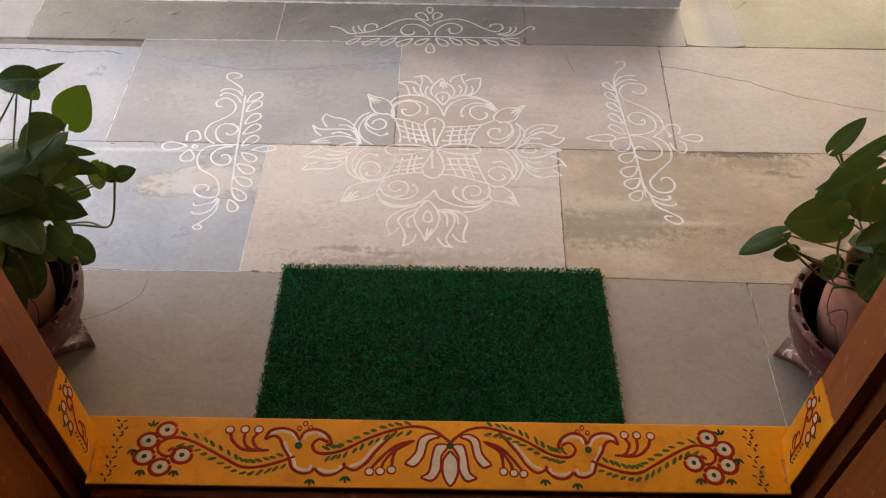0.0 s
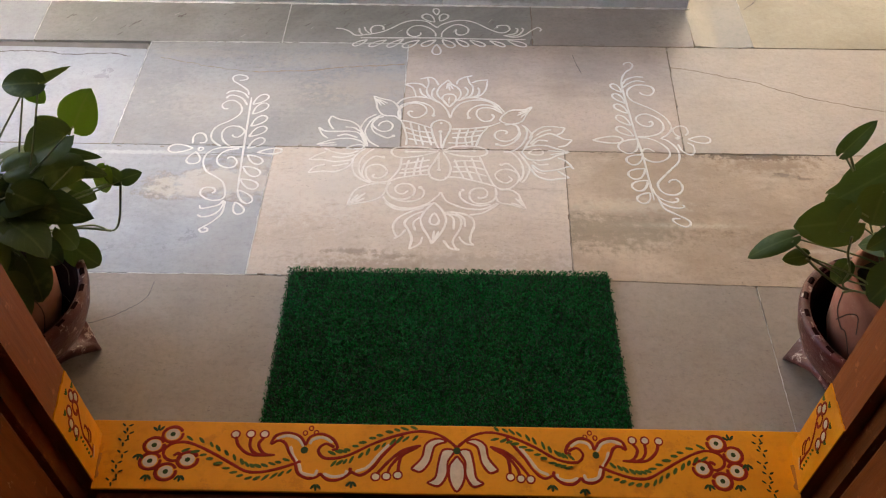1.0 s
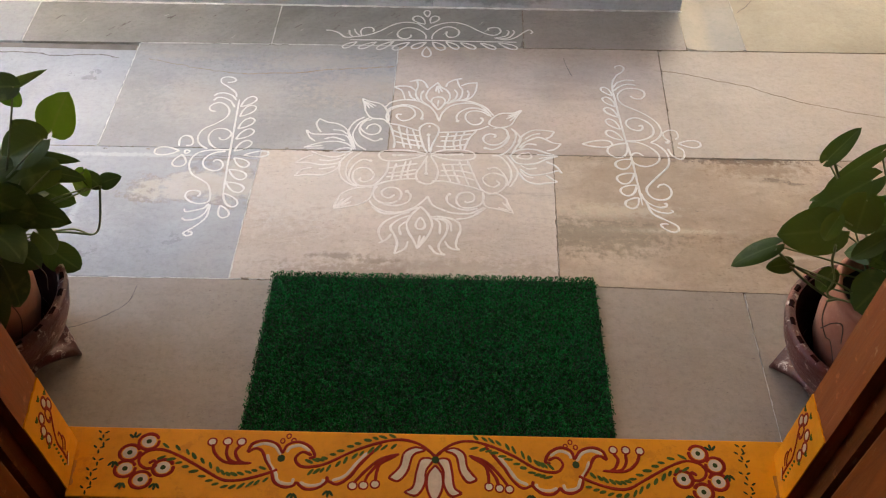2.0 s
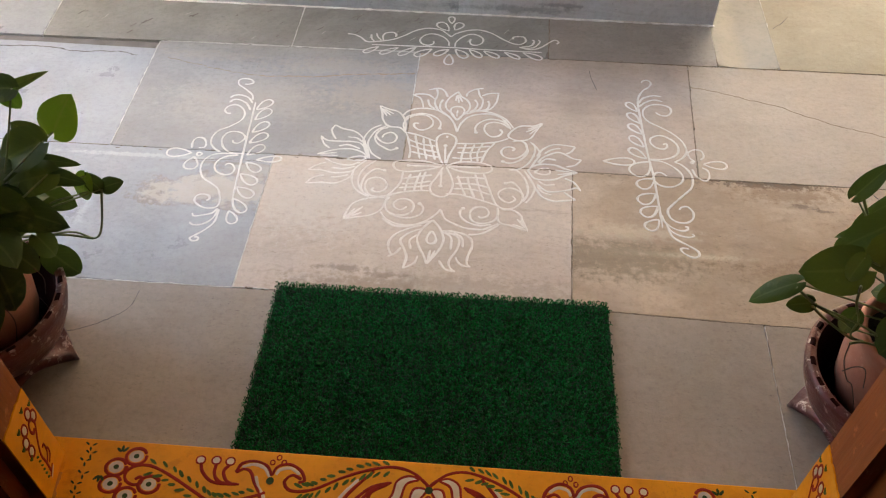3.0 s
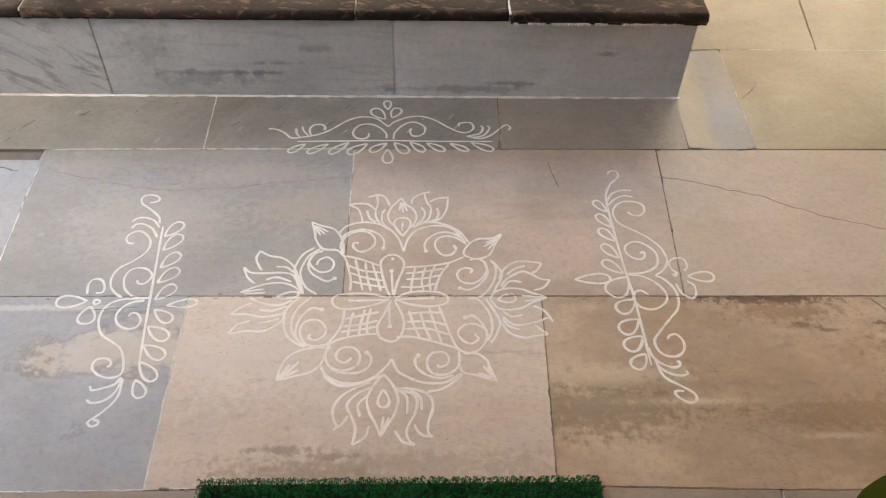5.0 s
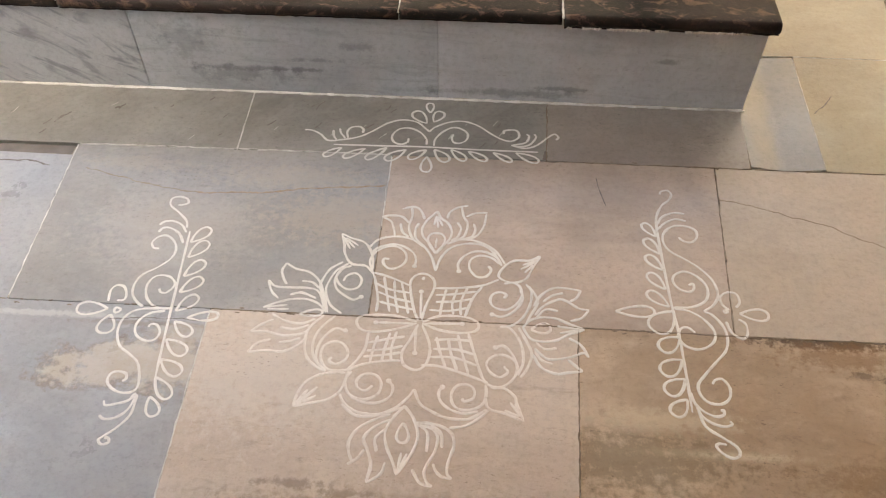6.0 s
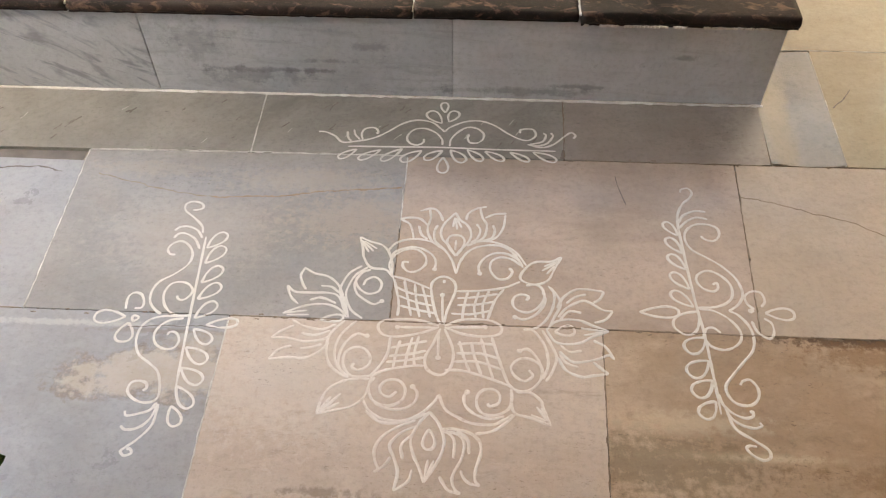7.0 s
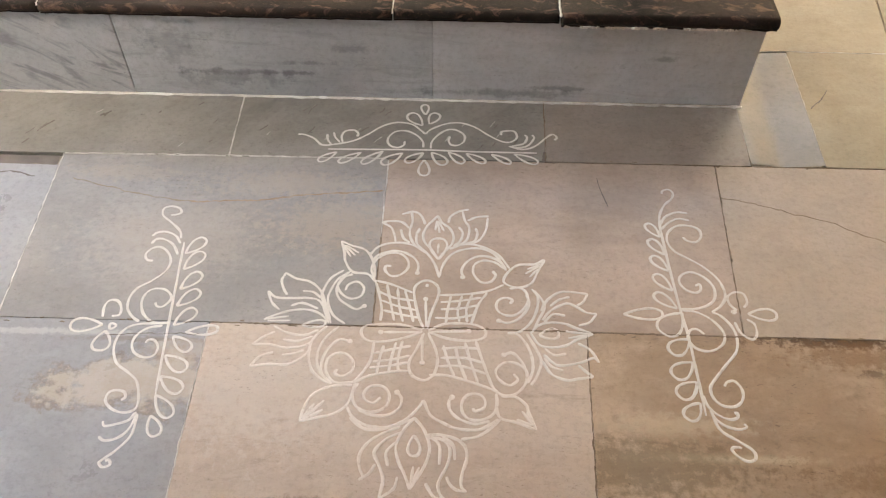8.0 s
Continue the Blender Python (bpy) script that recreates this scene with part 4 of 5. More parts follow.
# ---------------- the door mat ----------------
mat_thing = tagged(empty("door_mat", (0, 0.806, 0)), "green artificial turf door mat lying before the threshold", "door mat")
on(mat_thing, part("backing", box(bmesh.new(), (-0.300, 0.615, 0.0012), (0.300, 1.000, 0.0095), 0.002), GREENBASE))
rng = np.random.default_rng(7)
v, f = [], []
PITCH = 0.0029
for iy in range(int(0.395 / PITCH)):
    for ix in range(int(0.604 / PITCH)):
        x = -0.302 + ix * PITCH + rng.normal(0, 0.0007)
        y = 0.614 + iy * PITCH + rng.normal(0, 0.0007)
        a, h = rng.uniform(0, 6.283), rng.uniform(0.0120, 0.0160)
        bend = rng.choice((-1, 1)) * rng.uniform(0.35, 1.1)
        wd, b = rng.uniform(0.0011, 0.0017), len(v)
        # each blade stands up, then curls over and back on itself
        for k, z in enumerate((0.004, h * 0.8, h * 0.97, h, h * 0.96, h * 0.84)):
            px, py = -math.sin(a) * wd / 2, math.cos(a) * wd / 2
            v += [(x - px, y - py, z), (x + px, y + py, z + 0.0005)]
            step = rng.uniform(0.0002, 0.0008) if k == 0 else rng.uniform(0.0012, 0.0021)
            x = min(0.306, max(-0.306, x + math.cos(a) * step))
            y = min(1.0075, max(0.612, y + math.sin(a) * step))
            a += bend + rng.uniform(-0.5, 0.5)
        f += [(b + 2 * k, b + 2 * k + 1, b + 2 * k + 3, b + 2 * k + 2) for k in range(5)]
tagged(on(mat_thing, raw("turf", v, f, TURF)), kind="stuff")


# ---------------- potted pothos ----------------
# Near-black maroon that paints in the shade of the bowl and its notches.
BOWL_SHADE = plain("bowl_shade_maroon", (0.020, 0.004, 0.004), (0.012, 0.003, 0.003), 0.9, 20, spec=0.05)


def pot_stand(x, y, turn, toe):
    ob = tagged(empty("pot_stand", (x, y, 0)), "maroon painted cement pot stand with notched rim, paint flaking", "pot stand", "pot stands by the door")
    prof = [(0.070, 0.050), (0.090, 0.048), (0.112, 0.072), (0.127, 0.105), (0.136, 0.138), (0.137, 0.150), (0.131, 0.154),
            (0.122, 0.150), (0.116, 0.12), (0.102, 0.085), (0.085, 0.066), (0.0, 0.060)]
    bowl = part("bowl", lathe(prof[:8], 132), MAROON, ob, "", True)
    bowl.rotation_euler[2] = turn
    part("dark_inside", lathe(prof[7:], 72), BOWL_SHADE, ob, "inside of the bowl, its shade put into a near-black colour", True)
    # each notch is a dark block, the recess's shade given by its colour
    mark = bpy.data.meshes.new("notch")
    mark.from_pydata([(r * math.cos(d), r * math.sin(d), z) for r, z in ((0.1335, 0.1535), (0.1285, 0.1548), (0.1195, 0.1462), (0.1245, 0.1440)) for d in (-0.055, 0.055)],
                     [], [(0, 1, 3, 2), (2, 3, 5, 4), (4, 5, 7, 6), (6, 7, 1, 0), (0, 2, 4, 6), (1, 7, 5, 3)])
    mark.materials.append(BOWL_SHADE)
    for k in range(22):
        dent = new("notch", mark)
        dent.parent = bowl
        dent.rotation_euler[2] = k * 2 * math.pi / 22
    # flared foot, cut into arches
    gap = lambda a: (0.5 - 0.5 * math.cos(5 * a)) ** 0.42
    arch = lambda a, r, z: (1.0 - 0.20 * gap(a) * (z < 0.022) - 0.06 * gap(a) * (0.022 < z < 0.032), 0.036 * gap(a) * (z < 0.022) + 0.018 * gap(a) * (0.022 < z < 0.032))
    skirt = lathe([(0.088, 0.070), (0.086, 0.056), (0.099, 0.030), (0.118, 0.020), (0.121, 0.004), (0.119, 0.0), (0.104, 0.0), (0.086, 0.025), (0.076, 0.052), (0.074, 0.066)], 120, arch)
    part("foot", skirt, MAROON, ob, "arched flaring foot", True).rotation_euler[2] = toe
    return ob


def clay_pot(x, y):
    ob = tagged(empty("flower_pot", (x, y, 0.0)), "round terracotta flower pot in a cement stand", "flower pot", "flower pots by the door")
    prof = [(0.0, 0.062), (0.060, 0.062), (0.072, 0.078), (0.085, 0.115), (0.091, 0.16), (0.090, 0.195), (0.086, 0.215), (0.092, 0.222), (0.092, 0.236),
            (0.085, 0.240), (0.079, 0.234), (0.077, 0.205)]
    part("pot", lathe(prof, 56), TERRACOTTA, ob, "", True)
    soil = lathe([(0.0, 0.212), (0.03, 0.214), (0.055, 0.210), (0.078, 0.206)], 36, lambda a, r, z: (1.0, 0.004 * noise.noise((r * 60 * math.cos(a), r * 60 * math.sin(a), 0))))
    part("soil", soil, SOIL, ob, "", True)
    return ob


def leaf(base, tip, width, up, parent, young=False, droop=0.18, fold=0.22, curl=0.15):
    """A heart-shaped leaf from its stalk to its tip, folded along the midrib and bent down."""
    base, tip = Vector(base), Vector(tip)
    d = tip - base
    length = d.length
    d.normalize()
    n = (Vector(up) - d * Vector(up).dot(d)).normalized()
    s = d.cross(n)
    v, f, span = [], [], []
    cols = (-1, -0.72, -0.38, 0, 0.38, 0.72, 1)
    steps = (0.0, 0.035, 0.09, 0.17, 0.27, 0.39, 0.52, 0.65, 0.78, 0.90, 1.0)
    rows = len(steps) - 1
    for i, u in enumerate(steps):
        half = width / 2 * max(0.0, math.sin(math.pi * u ** 0.64)) ** 0.62 + (width * 0.06 if i == 0 else 0)
        for c in cols:
            back = -0.17 * length * abs(c) ** 1.6 * max(0.0, 1 - u * 2.4)
            h = fold * half * abs(c) - droop * length * u * u + 0.035 * width * noise.noise((u * 6 + base.x * 40, c * 3, base.z * 30))
            h -= curl * half * c * c + 0.5 * droop * length * max(0.0, u - 0.7) ** 2 * 4
            q = base + d * (u * length + back) + s * (c * half) + n * h
            v.append(tuple(q - parent.location))
            span.append((u, c, 0.0))
    k = len(cols)
    for i in range(rows):
        for j in range(k - 1):
            a = i * k + j
            f.append((a, a + 1, a + k + 1, a + k))
    ob = raw("leaf", v, f, LEAF_LIGHT if young else LEAF, parent, "", True)
    ob.data.attributes.new("span", "FLOAT_VECTOR", "POINT").data.foreach_set("vector", np.array(span, np.float32).ravel())
    return ob


def stalk(parent, path, r0=0.0021, r1=0.0014, material=None, name="stem"):
    return part(name, tube([tuple(Vector(q) - parent.location) for q in path], r0, r1), material or STEM, parent, "", True)


def plant(x, y, heart, label, leaves, vines, extra, spread, seed):
    ob = tagged(empty("pothos_plant", (x, y, 0.21)), label, "plant", "plants by the door")
    r = random.Random(seed)
    eye_side = Vector((0, -0.02, 1.18))
    for base, tip, width, *young in leaves:
        mid = (Vector(base) + Vector(tip)) / 2
        up = (eye_side - mid).normalized() + Vector((0, 0, 0.2)) + Vector((r.uniform(-0.25, 0.25), r.uniform(-0.25, 0.25), r.uniform(-0.15, 0.15)))
        leaf(base, tip, width, up, ob, bool(young), r.uniform(0.1, 0.3), r.uniform(0.1, 0.45), r.uniform(0.0, 0.4))
        low = Vector((x + r.uniform(-0.04, 0.04), y + r.uniform(-0.04, 0.04), 0.215))
        b = Vector(base)
        stalk(ob, (low, low.lerp(b, 0.5) + Vector((r.uniform(-0.015, 0.015), r.uniform(-0.015, 0.015), 0.02)), b), 0.0019, 0.0013)
    for path in vines:
        root = path[-1][2] < 0.2
        stalk(ob, path, 0.0011 if root else 0.0021, 0.0007 if root else 0.0014, TWIG if root else None, "aerial_root" if root else "stem")
    for i in range(extra):
        a, e = r.uniform(0, 6.283), r.uniform(-0.2, 1.2)
        rad = r.uniform(0.4, 1.0)
        c = Vector(heart) + Vector((math.cos(a) * spread[0] * rad, math.sin(a) * spread[1] * rad, math.sin(e) * spread[2] * rad))
        out = Vector((math.cos(a), math.sin(a), r.uniform(-0.7, 0.5))).normalized()
        size = r.uniform(0.045, 0.075)
        leaf(c, c + out * size, size * r.uniform(0.78, 1.05), Vector((r.uniform(-0.5, 0.5), r.uniform(-0.8, 0.2), 1)), ob, r.random() < 0.12, r.uniform(0.15, 0.5), r.uniform(0.1, 0.45), r.uniform(0.0, 0.4))
        low = Vector((x + r.uniform(-0.04, 0.04), y + r.uniform(-0.04, 0.04), 0.215))
        stalk(ob, (low, low.lerp(c, 0.55) + Vector((0, 0, 0.03)), c), 0.0018, 0.0012)
    return ob


POT_L, POT_R = (-0.727, 0.815), (0.700, 0.795)
pot_stand(*POT_L, -0.15, 0.02)
pot_stand(*POT_R, 3.35, 2.92)
clay_pot(*POT_L)
clay_pot(*POT_R)
plant(*POT_L, (-0.715, 0.85, 0.27), "lush green pothos with trailing vines in a clay pot", (
    ((-0.583, 0.970, 0.376), (-0.545, 0.970, 0.438), 0.062, True),
    ((-0.622, 0.950, 0.461), (-0.556, 0.950, 0.496), 0.016),
    ((-0.602, 0.930, 0.483), (-0.589, 0.930, 0.447), 0.030, True),
    ((-0.565, 0.900, 0.508), (-0.626, 0.900, 0.506), 0.040),
    ((-0.572, 0.920, 0.402), (-0.606, 0.920, 0.432), 0.034),
    ((-0.560, 0.900, 0.415), (-0.650, 0.900, 0.372), 0.062),
    ((-0.609, 0.930, 0.357), (-0.541, 0.930, 0.353), 0.020),
    ((-0.536, 0.955, 0.276), (-0.555, 0.955, 0.307), 0.026),
    ((-0.534, 0.960, 0.276), (-0.504, 0.960, 0.290), 0.028),
    ((-0.549, 0.950, 0.308), (-0.577, 0.950, 0.243), 0.032, True),
    ((-0.668, 0.850, 0.352), (-0.540, 0.850, 0.304), 0.066),
    ((-0.556, 0.880, 0.374), (-0.672, 0.880, 0.334), 0.050),
    ((-0.586, 0.910, 0.347), (-0.528, 0.910, 0.336), 0.028),
    ((-0.620, 0.930, 0.288), (-0.571, 0.930, 0.258), 0.042),
    ((-0.628, 0.900, 0.182), (-0.594, 0.900, 0.124), 0.052),
    ((-0.650, 0.748, 0.262), (-0.662, 0.716, 0.150), 0.074),
    ((-0.705, 0.735, 0.285), (-0.735, 0.700, 0.180), 0.074),
    ((-0.632, 0.790, 0.262), (-0.618, 0.768, 0.185), 0.056),
    ((-0.64, 0.84, 0.25), (-0.61, 0.84, 0.20), 0.045), ((-0.67, 0.80, 0.26), (-0.645, 0.78, 0.20), 0.05), ((-0.70, 0.76, 0.27), (-0.69, 0.73, 0.21), 0.05),
    ((-0.62, 0.88, 0.24), (-0.60, 0.88, 0.19), 0.04), ((-0.66, 0.86, 0.30), (-0.62, 0.87, 0.26), 0.05), ((-0.72, 0.78, 0.30), (-0.68, 0.76, 0.26), 0.06),
), (((-0.535, 0.955, 0.275), (-0.562, 0.955, 0.187), (-0.583, 0.955, 0.160), (-0.610, 0.945, 0.183), (-0.663, 0.90, 0.205), (-0.71, 0.84, 0.215)),
    ((-0.70, 0.80, 0.235), (-0.655, 0.775, 0.225), (-0.63, 0.765, 0.18), (-0.64, 0.755, 0.13)),
    ((-0.69, 0.84, 0.235), (-0.645, 0.84, 0.235), (-0.617, 0.845, 0.19), (-0.622, 0.84, 0.15)),
    ((-0.580, 0.950, 0.165), (-0.630, 0.94, 0.180), (-0.69, 0.89, 0.215), (-0.72, 0.84, 0.215))), 40, (0.10, 0.09, 0.16), 11)
plant(*POT_R, (0.72, 0.80, 0.30), "green pothos with drooping broad leaves in a clay pot", (
    ((0.541, 0.860, 0.440), (0.564, 0.860, 0.495), 0.027),
    ((0.609, 0.860, 0.456), (0.553, 0.860, 0.384), 0.022),
    ((0.573, 0.840, 0.405), (0.530, 0.840, 0.383), 0.015),
    ((0.592, 0.825, 0.436), (0.524, 0.825, 0.366), 0.046),
    ((0.566, 0.800, 0.366), (0.487, 0.800, 0.352), 0.068),
    ((0.568, 0.780, 0.442), (0.579, 0.780, 0.360), 0.054),
    ((0.590, 0.775, 0.442), (0.608, 0.775, 0.378), 0.040, True),
    ((0.486, 0.795, 0.337), (0.428, 0.795, 0.299), 0.032),
    ((0.516, 0.790, 0.304), (0.484, 0.790, 0.295), 0.026),
    ((0.540, 0.775, 0.414), (0.533, 0.775, 0.362), 0.026),
    ((0.605, 0.760, 0.391), (0.571, 0.760, 0.348), 0.028),
    ((0.629, 0.745, 0.318), (0.603, 0.745, 0.250), 0.064),
    ((0.580, 0.790, 0.288), (0.576, 0.790, 0.232), 0.030),
    ((0.640, 0.800, 0.420), (0.610, 0.790, 0.360), 0.060),
    ((0.650, 0.790, 0.360), (0.620, 0.780, 0.310), 0.060),
), (((0.485, 0.790, 0.334), (0.522, 0.790, 0.300), (0.569, 0.790, 0.269), (0.594, 0.790, 0.251), (0.66, 0.795, 0.225)),
    ((0.515, 0.785, 0.303), (0.540, 0.785, 0.278), (0.584, 0.785, 0.242), (0.601, 0.785, 0.235), (0.66, 0.79, 0.22)),
    ((0.559, 0.780, 0.355), (0.566, 0.780, 0.321), (0.582, 0.780, 0.285), (0.586, 0.780, 0.248), (0.64, 0.79, 0.22)),
    ((0.550, 0.860, 0.440), (0.581, 0.860, 0.386), (0.605, 0.860, 0.347), (0.67, 0.82, 0.225)),
    ((0.575, 0.760, 0.259), (0.578, 0.755, 0.225), (0.590, 0.745, 0.195), (0.600, 0.742, 0.185), (0.612, 0.725, 0.15)),
    ((0.582, 0.752, 0.205), (0.592, 0.748, 0.222), (0.604, 0.742, 0.224), (0.612, 0.735, 0.190)),
    ((0.575, 0.760, 0.259), (0.60, 0.77, 0.25), (0.65, 0.78, 0.222))), 30, (0.06, 0.07, 0.10), 23)

# ---------------- floor drawings in white rice paste ----------------
def drawing(label):
    return tagged(empty("floor_drawing"), label, "floor drawing", "white floor drawings")


def stroke(ob, *pts, knob=0, name="painted_line"):
    v, f = [], []
    line = spline([(x / 1000, y / 1000) for x, y in pts], 7)
    ribbon(v, f, line, 0.0056, -0.0004, 0.0005, pts[0][0] * 0.013, 0.32)
    if knob:
        disc(v, f, line[-1], 0.0050, -0.0004, 0.0006)
    # the strokes on the rose slab get a duller, warmer white
    dull = ob is kolam_lotus and sum(q[1] for q in line) / len(line) < 1.365 and max(q[0] for q in line) < 0.24
    return raw(name, v, f, CHALK_DULL if dull else CHALK, ob)


def loop(name, base, tip, fat):
    """A closed, drop-shaped loop from its narrow base to its round tip."""
    (x0, y0), (x1, y1) = base, tip
    dx, dy = x1 - x0, y1 - y0
    outline = ((0, 0), (0.35, 0.36), (0.72, 0.5), (0.97, 0.26), (0.97, -0.26), (0.72, -0.5), (0.35, -0.36), (0, 0))
    stroke(name, *[(x0 + dx * u - dy * w * fat, y0 + dy * u + dx * w * fat) for u, w in outline], name="painted_leaf")


kolam_back = drawing("white border scroll drawing with leaves beside the platform")
kolam_left = drawing("white vine scroll drawing with curls on the blue-grey slab")
kolam_right = drawing("white vine scroll drawing with curls on the brown slab")
kolam_lotus = drawing("large white lotus drawing with lattice petals on the floor")
# kolam_back
stroke(kolam_back, (-303, 1842), (-288, 1841), (-268, 1830), (-250, 1812), (-224, 1815), (-188, 1826), (-160, 1846), (-132, 1872), (-102, 1885), (-70, 1880), (-51, 1862), (-41, 1851))
stroke(kolam_back, (-41, 1851), (-30, 1866), (-2, 1883), (29, 1888), (60, 1876), (91, 1850), (116, 1834), (134, 1833), (147, 1847), (143, 1864), (131, 1867), (116, 1863), (115, 1853))
stroke(kolam_back, (-209, 1821), (-213, 1840), (-206, 1855), (-189, 1858), (-180, 1849), (-181, 1839))
stroke(kolam_back, (-243, 1844), (-240, 1827), (-232, 1815))
stroke(kolam_back, (-230, 1850), (-226, 1836), (-215, 1821))
stroke(kolam_back, (163, 1855), (168, 1848), (160, 1829), (134, 1820))
stroke(kolam_back, (179, 1856), (182, 1845), (167, 1822), (140, 1815))
stroke(kolam_back, (130, 1820), (158, 1812), (183, 1822), (208, 1849), (221, 1859), (229, 1850), (224, 1841))
stroke(kolam_back, (-44, 1811), (-46, 1828), (-58, 1846), (-79, 1859), (-100, 1858), (-113, 1846), (-118, 1829), (-111, 1814), (-96, 1809), (-84, 1817), (-83, 1828))
stroke(kolam_back, (-29, 1808), (-27, 1829), (-13, 1852), (5, 1866), (23, 1865), (39, 1850), (38, 1831), (26, 1820), (12, 1821), (7, 1834), (10, 1845))
stroke(kolam_back, (-236, 1800), (-138, 1802), (-41, 1804), (55, 1802), (186, 1802))
loop(kolam_back, (-43, 1911), (-46, 1943), .5)
loop(kolam_back, (-48, 1877), (-77, 1913), .55)
loop(kolam_back, (-34, 1882), (-19, 1916), .6)
loop(kolam_back, (-218, 1792), (-252, 1765), .35)
loop(kolam_back, (-169, 1792), (-211, 1763), .3)
loop(kolam_back, (-125, 1797), (-165, 1761), .3)
loop(kolam_back, (-85, 1793), (-125, 1761), .4)
loop(kolam_back, (-43, 1795), (-78, 1768), .4)
loop(kolam_back, (-27, 1797), (2, 1764), .5)
loop(kolam_back, (7, 1799), (38, 1769), .4)
loop(kolam_back, (43, 1796), (81, 1771), .35)
loop(kolam_back, (94, 1795), (132, 1771), .3)
loop(kolam_back, (140, 1797), (186, 1773), .35)
loop(kolam_back, (-41, 1775), (-40, 1731), .5)
# kolam_left
stroke(kolam_left, (-471, 1545), (-463, 1443), (-454, 1327), (-445, 1228))
stroke(kolam_left, (-479, 1554), (-485, 1572), (-506, 1593), (-525, 1609), (-528, 1626), (-516, 1633), (-499, 1629), (-493, 1618), (-502, 1612), (-511, 1611))
stroke(kolam_left, (-477, 1542), (-490, 1560), (-509, 1569), (-525, 1567), (-533, 1558))
stroke(kolam_left, (-476, 1516), (-490, 1539), (-509, 1551), (-523, 1551), (-530, 1540))
stroke(kolam_left, (-517, 1500), (-528, 1502), (-534, 1515), (-525, 1529), (-510, 1532), (-493, 1518), (-485, 1498), (-489, 1477), (-508, 1455), (-529, 1438), (-537, 1416), (-534, 1394), (-522, 1378), (-508, 1368))
stroke(kolam_left, (-490, 1408), (-486, 1401), (-476, 1400), (-467, 1411), (-466, 1423), (-479, 1436), (-498, 1438), (-510, 1429), (-514, 1410), (-507, 1388), (-493, 1373), (-477, 1366), (-457, 1367))
stroke(kolam_left, (-457, 1367), (-484, 1365), (-506, 1363), (-524, 1355), (-535, 1337), (-535, 1312), (-523, 1286), (-501, 1270), (-483, 1255), (-473, 1233), (-469, 1211), (-475, 1200), (-491, 1197), (-508, 1203), (-521, 1216), (-520, 1231), (-509, 1236), (-496, 1233), (-492, 1224), (-497, 1218))
stroke(kolam_left, (-466, 1361), (-488, 1356), (-503, 1343), (-508, 1325), (-500, 1307), (-482, 1298), (-467, 1302), (-463, 1317), (-472, 1331), (-482, 1332), (-486, 1326))
stroke(kolam_left, (-468, 1198), (-476, 1184), (-493, 1177), (-510, 1173), (-515, 1181))
stroke(kolam_left, (-465, 1195), (-472, 1168), (-486, 1153), (-504, 1149), (-514, 1155))
stroke(kolam_left, (-465, 1195), (-465, 1160), (-480, 1135), (-494, 1121), (-501, 1113), (-494, 1106), (-484, 1110), (-487, 1117), (-493, 1117))
loop(kolam_left, (-463, 1518), (-435, 1555), .5)
loop(kolam_left, (-458, 1482), (-431, 1522), .5)
loop(kolam_left, (-454, 1438), (-426, 1475), .5)
loop(kolam_left, (-452, 1402), (-420, 1436), .5)
loop(kolam_left, (-448, 1362), (-418, 1396), .5)
loop(kolam_left, (-425, 1349), (-372, 1357), .35)
loop(kolam_left, (-444, 1340), (-410, 1314), .5)
loop(kolam_left, (-448, 1303), (-409, 1276), .5)
loop(kolam_left, (-446, 1263), (-407, 1237), .5)
loop(kolam_left, (-445, 1229), (-413, 1192), .45)
loop(kolam_left, (-444, 1193), (-427, 1159), .55)
loop(kolam_left, (-567, 1360), (-621, 1358), .5)
stroke(kolam_left, (-572, 1376), (-575, 1399), (-568, 1411), (-554, 1409), (-545, 1394), (-545, 1381), (-557, 1378))
loop(kolam_left, (-559, 1348), (-559, 1309), .75)
loop(kolam_left, (-543, 1359), (-555, 1357), .9)
# kolam_right
stroke(kolam_right, (406, 1611), (410, 1500), (414, 1422), (419, 1366), (421, 1282), (422, 1217))
stroke(kolam_right, (406, 1596), (409, 1635), (422, 1665), (438, 1682), (444, 1698), (437, 1708), (425, 1704), (422, 1696))
stroke(kolam_right, (408, 1616), (420, 1636), (442, 1648), (463, 1647))
stroke(kolam_right, (408, 1604), (424, 1621), (444, 1632), (464, 1628))
stroke(kolam_right, (445, 1586), (452, 1578), (467, 1575), (479, 1588), (478, 1606), (460, 1615), (437, 1613), (419, 1596), (415, 1573), (425, 1551), (450, 1533), (474, 1513), (493, 1486), (498, 1454), (486, 1431), (468, 1417))
stroke(kolam_right, (449, 1473), (457, 1477), (457, 1465), (447, 1458), (431, 1464), (422, 1480), (427, 1495), (445, 1504), (465, 1495), (480, 1474), (479, 1449), (466, 1433), (444, 1424), (416, 1422))
stroke(kolam_right, (468, 1417), (482, 1409), (496, 1388), (500, 1363), (493, 1337), (473, 1313), (452, 1288), (438, 1268), (440, 1248), (452, 1236), (471, 1235), (485, 1247), (488, 1266), (479, 1281), (467, 1279), (461, 1271))
stroke(kolam_right, (416, 1420), (442, 1416), (465, 1400), (479, 1378), (478, 1358), (464, 1343), (445, 1337), (426, 1344), (418, 1361), (423, 1377), (435, 1381), (447, 1371))
stroke(kolam_right, (424, 1253), (428, 1234), (440, 1220), (457, 1212), (470, 1215), (472, 1223), (467, 1223))
stroke(kolam_right, (430, 1227), (437, 1211), (450, 1200), (468, 1195), (481, 1199), (479, 1205))
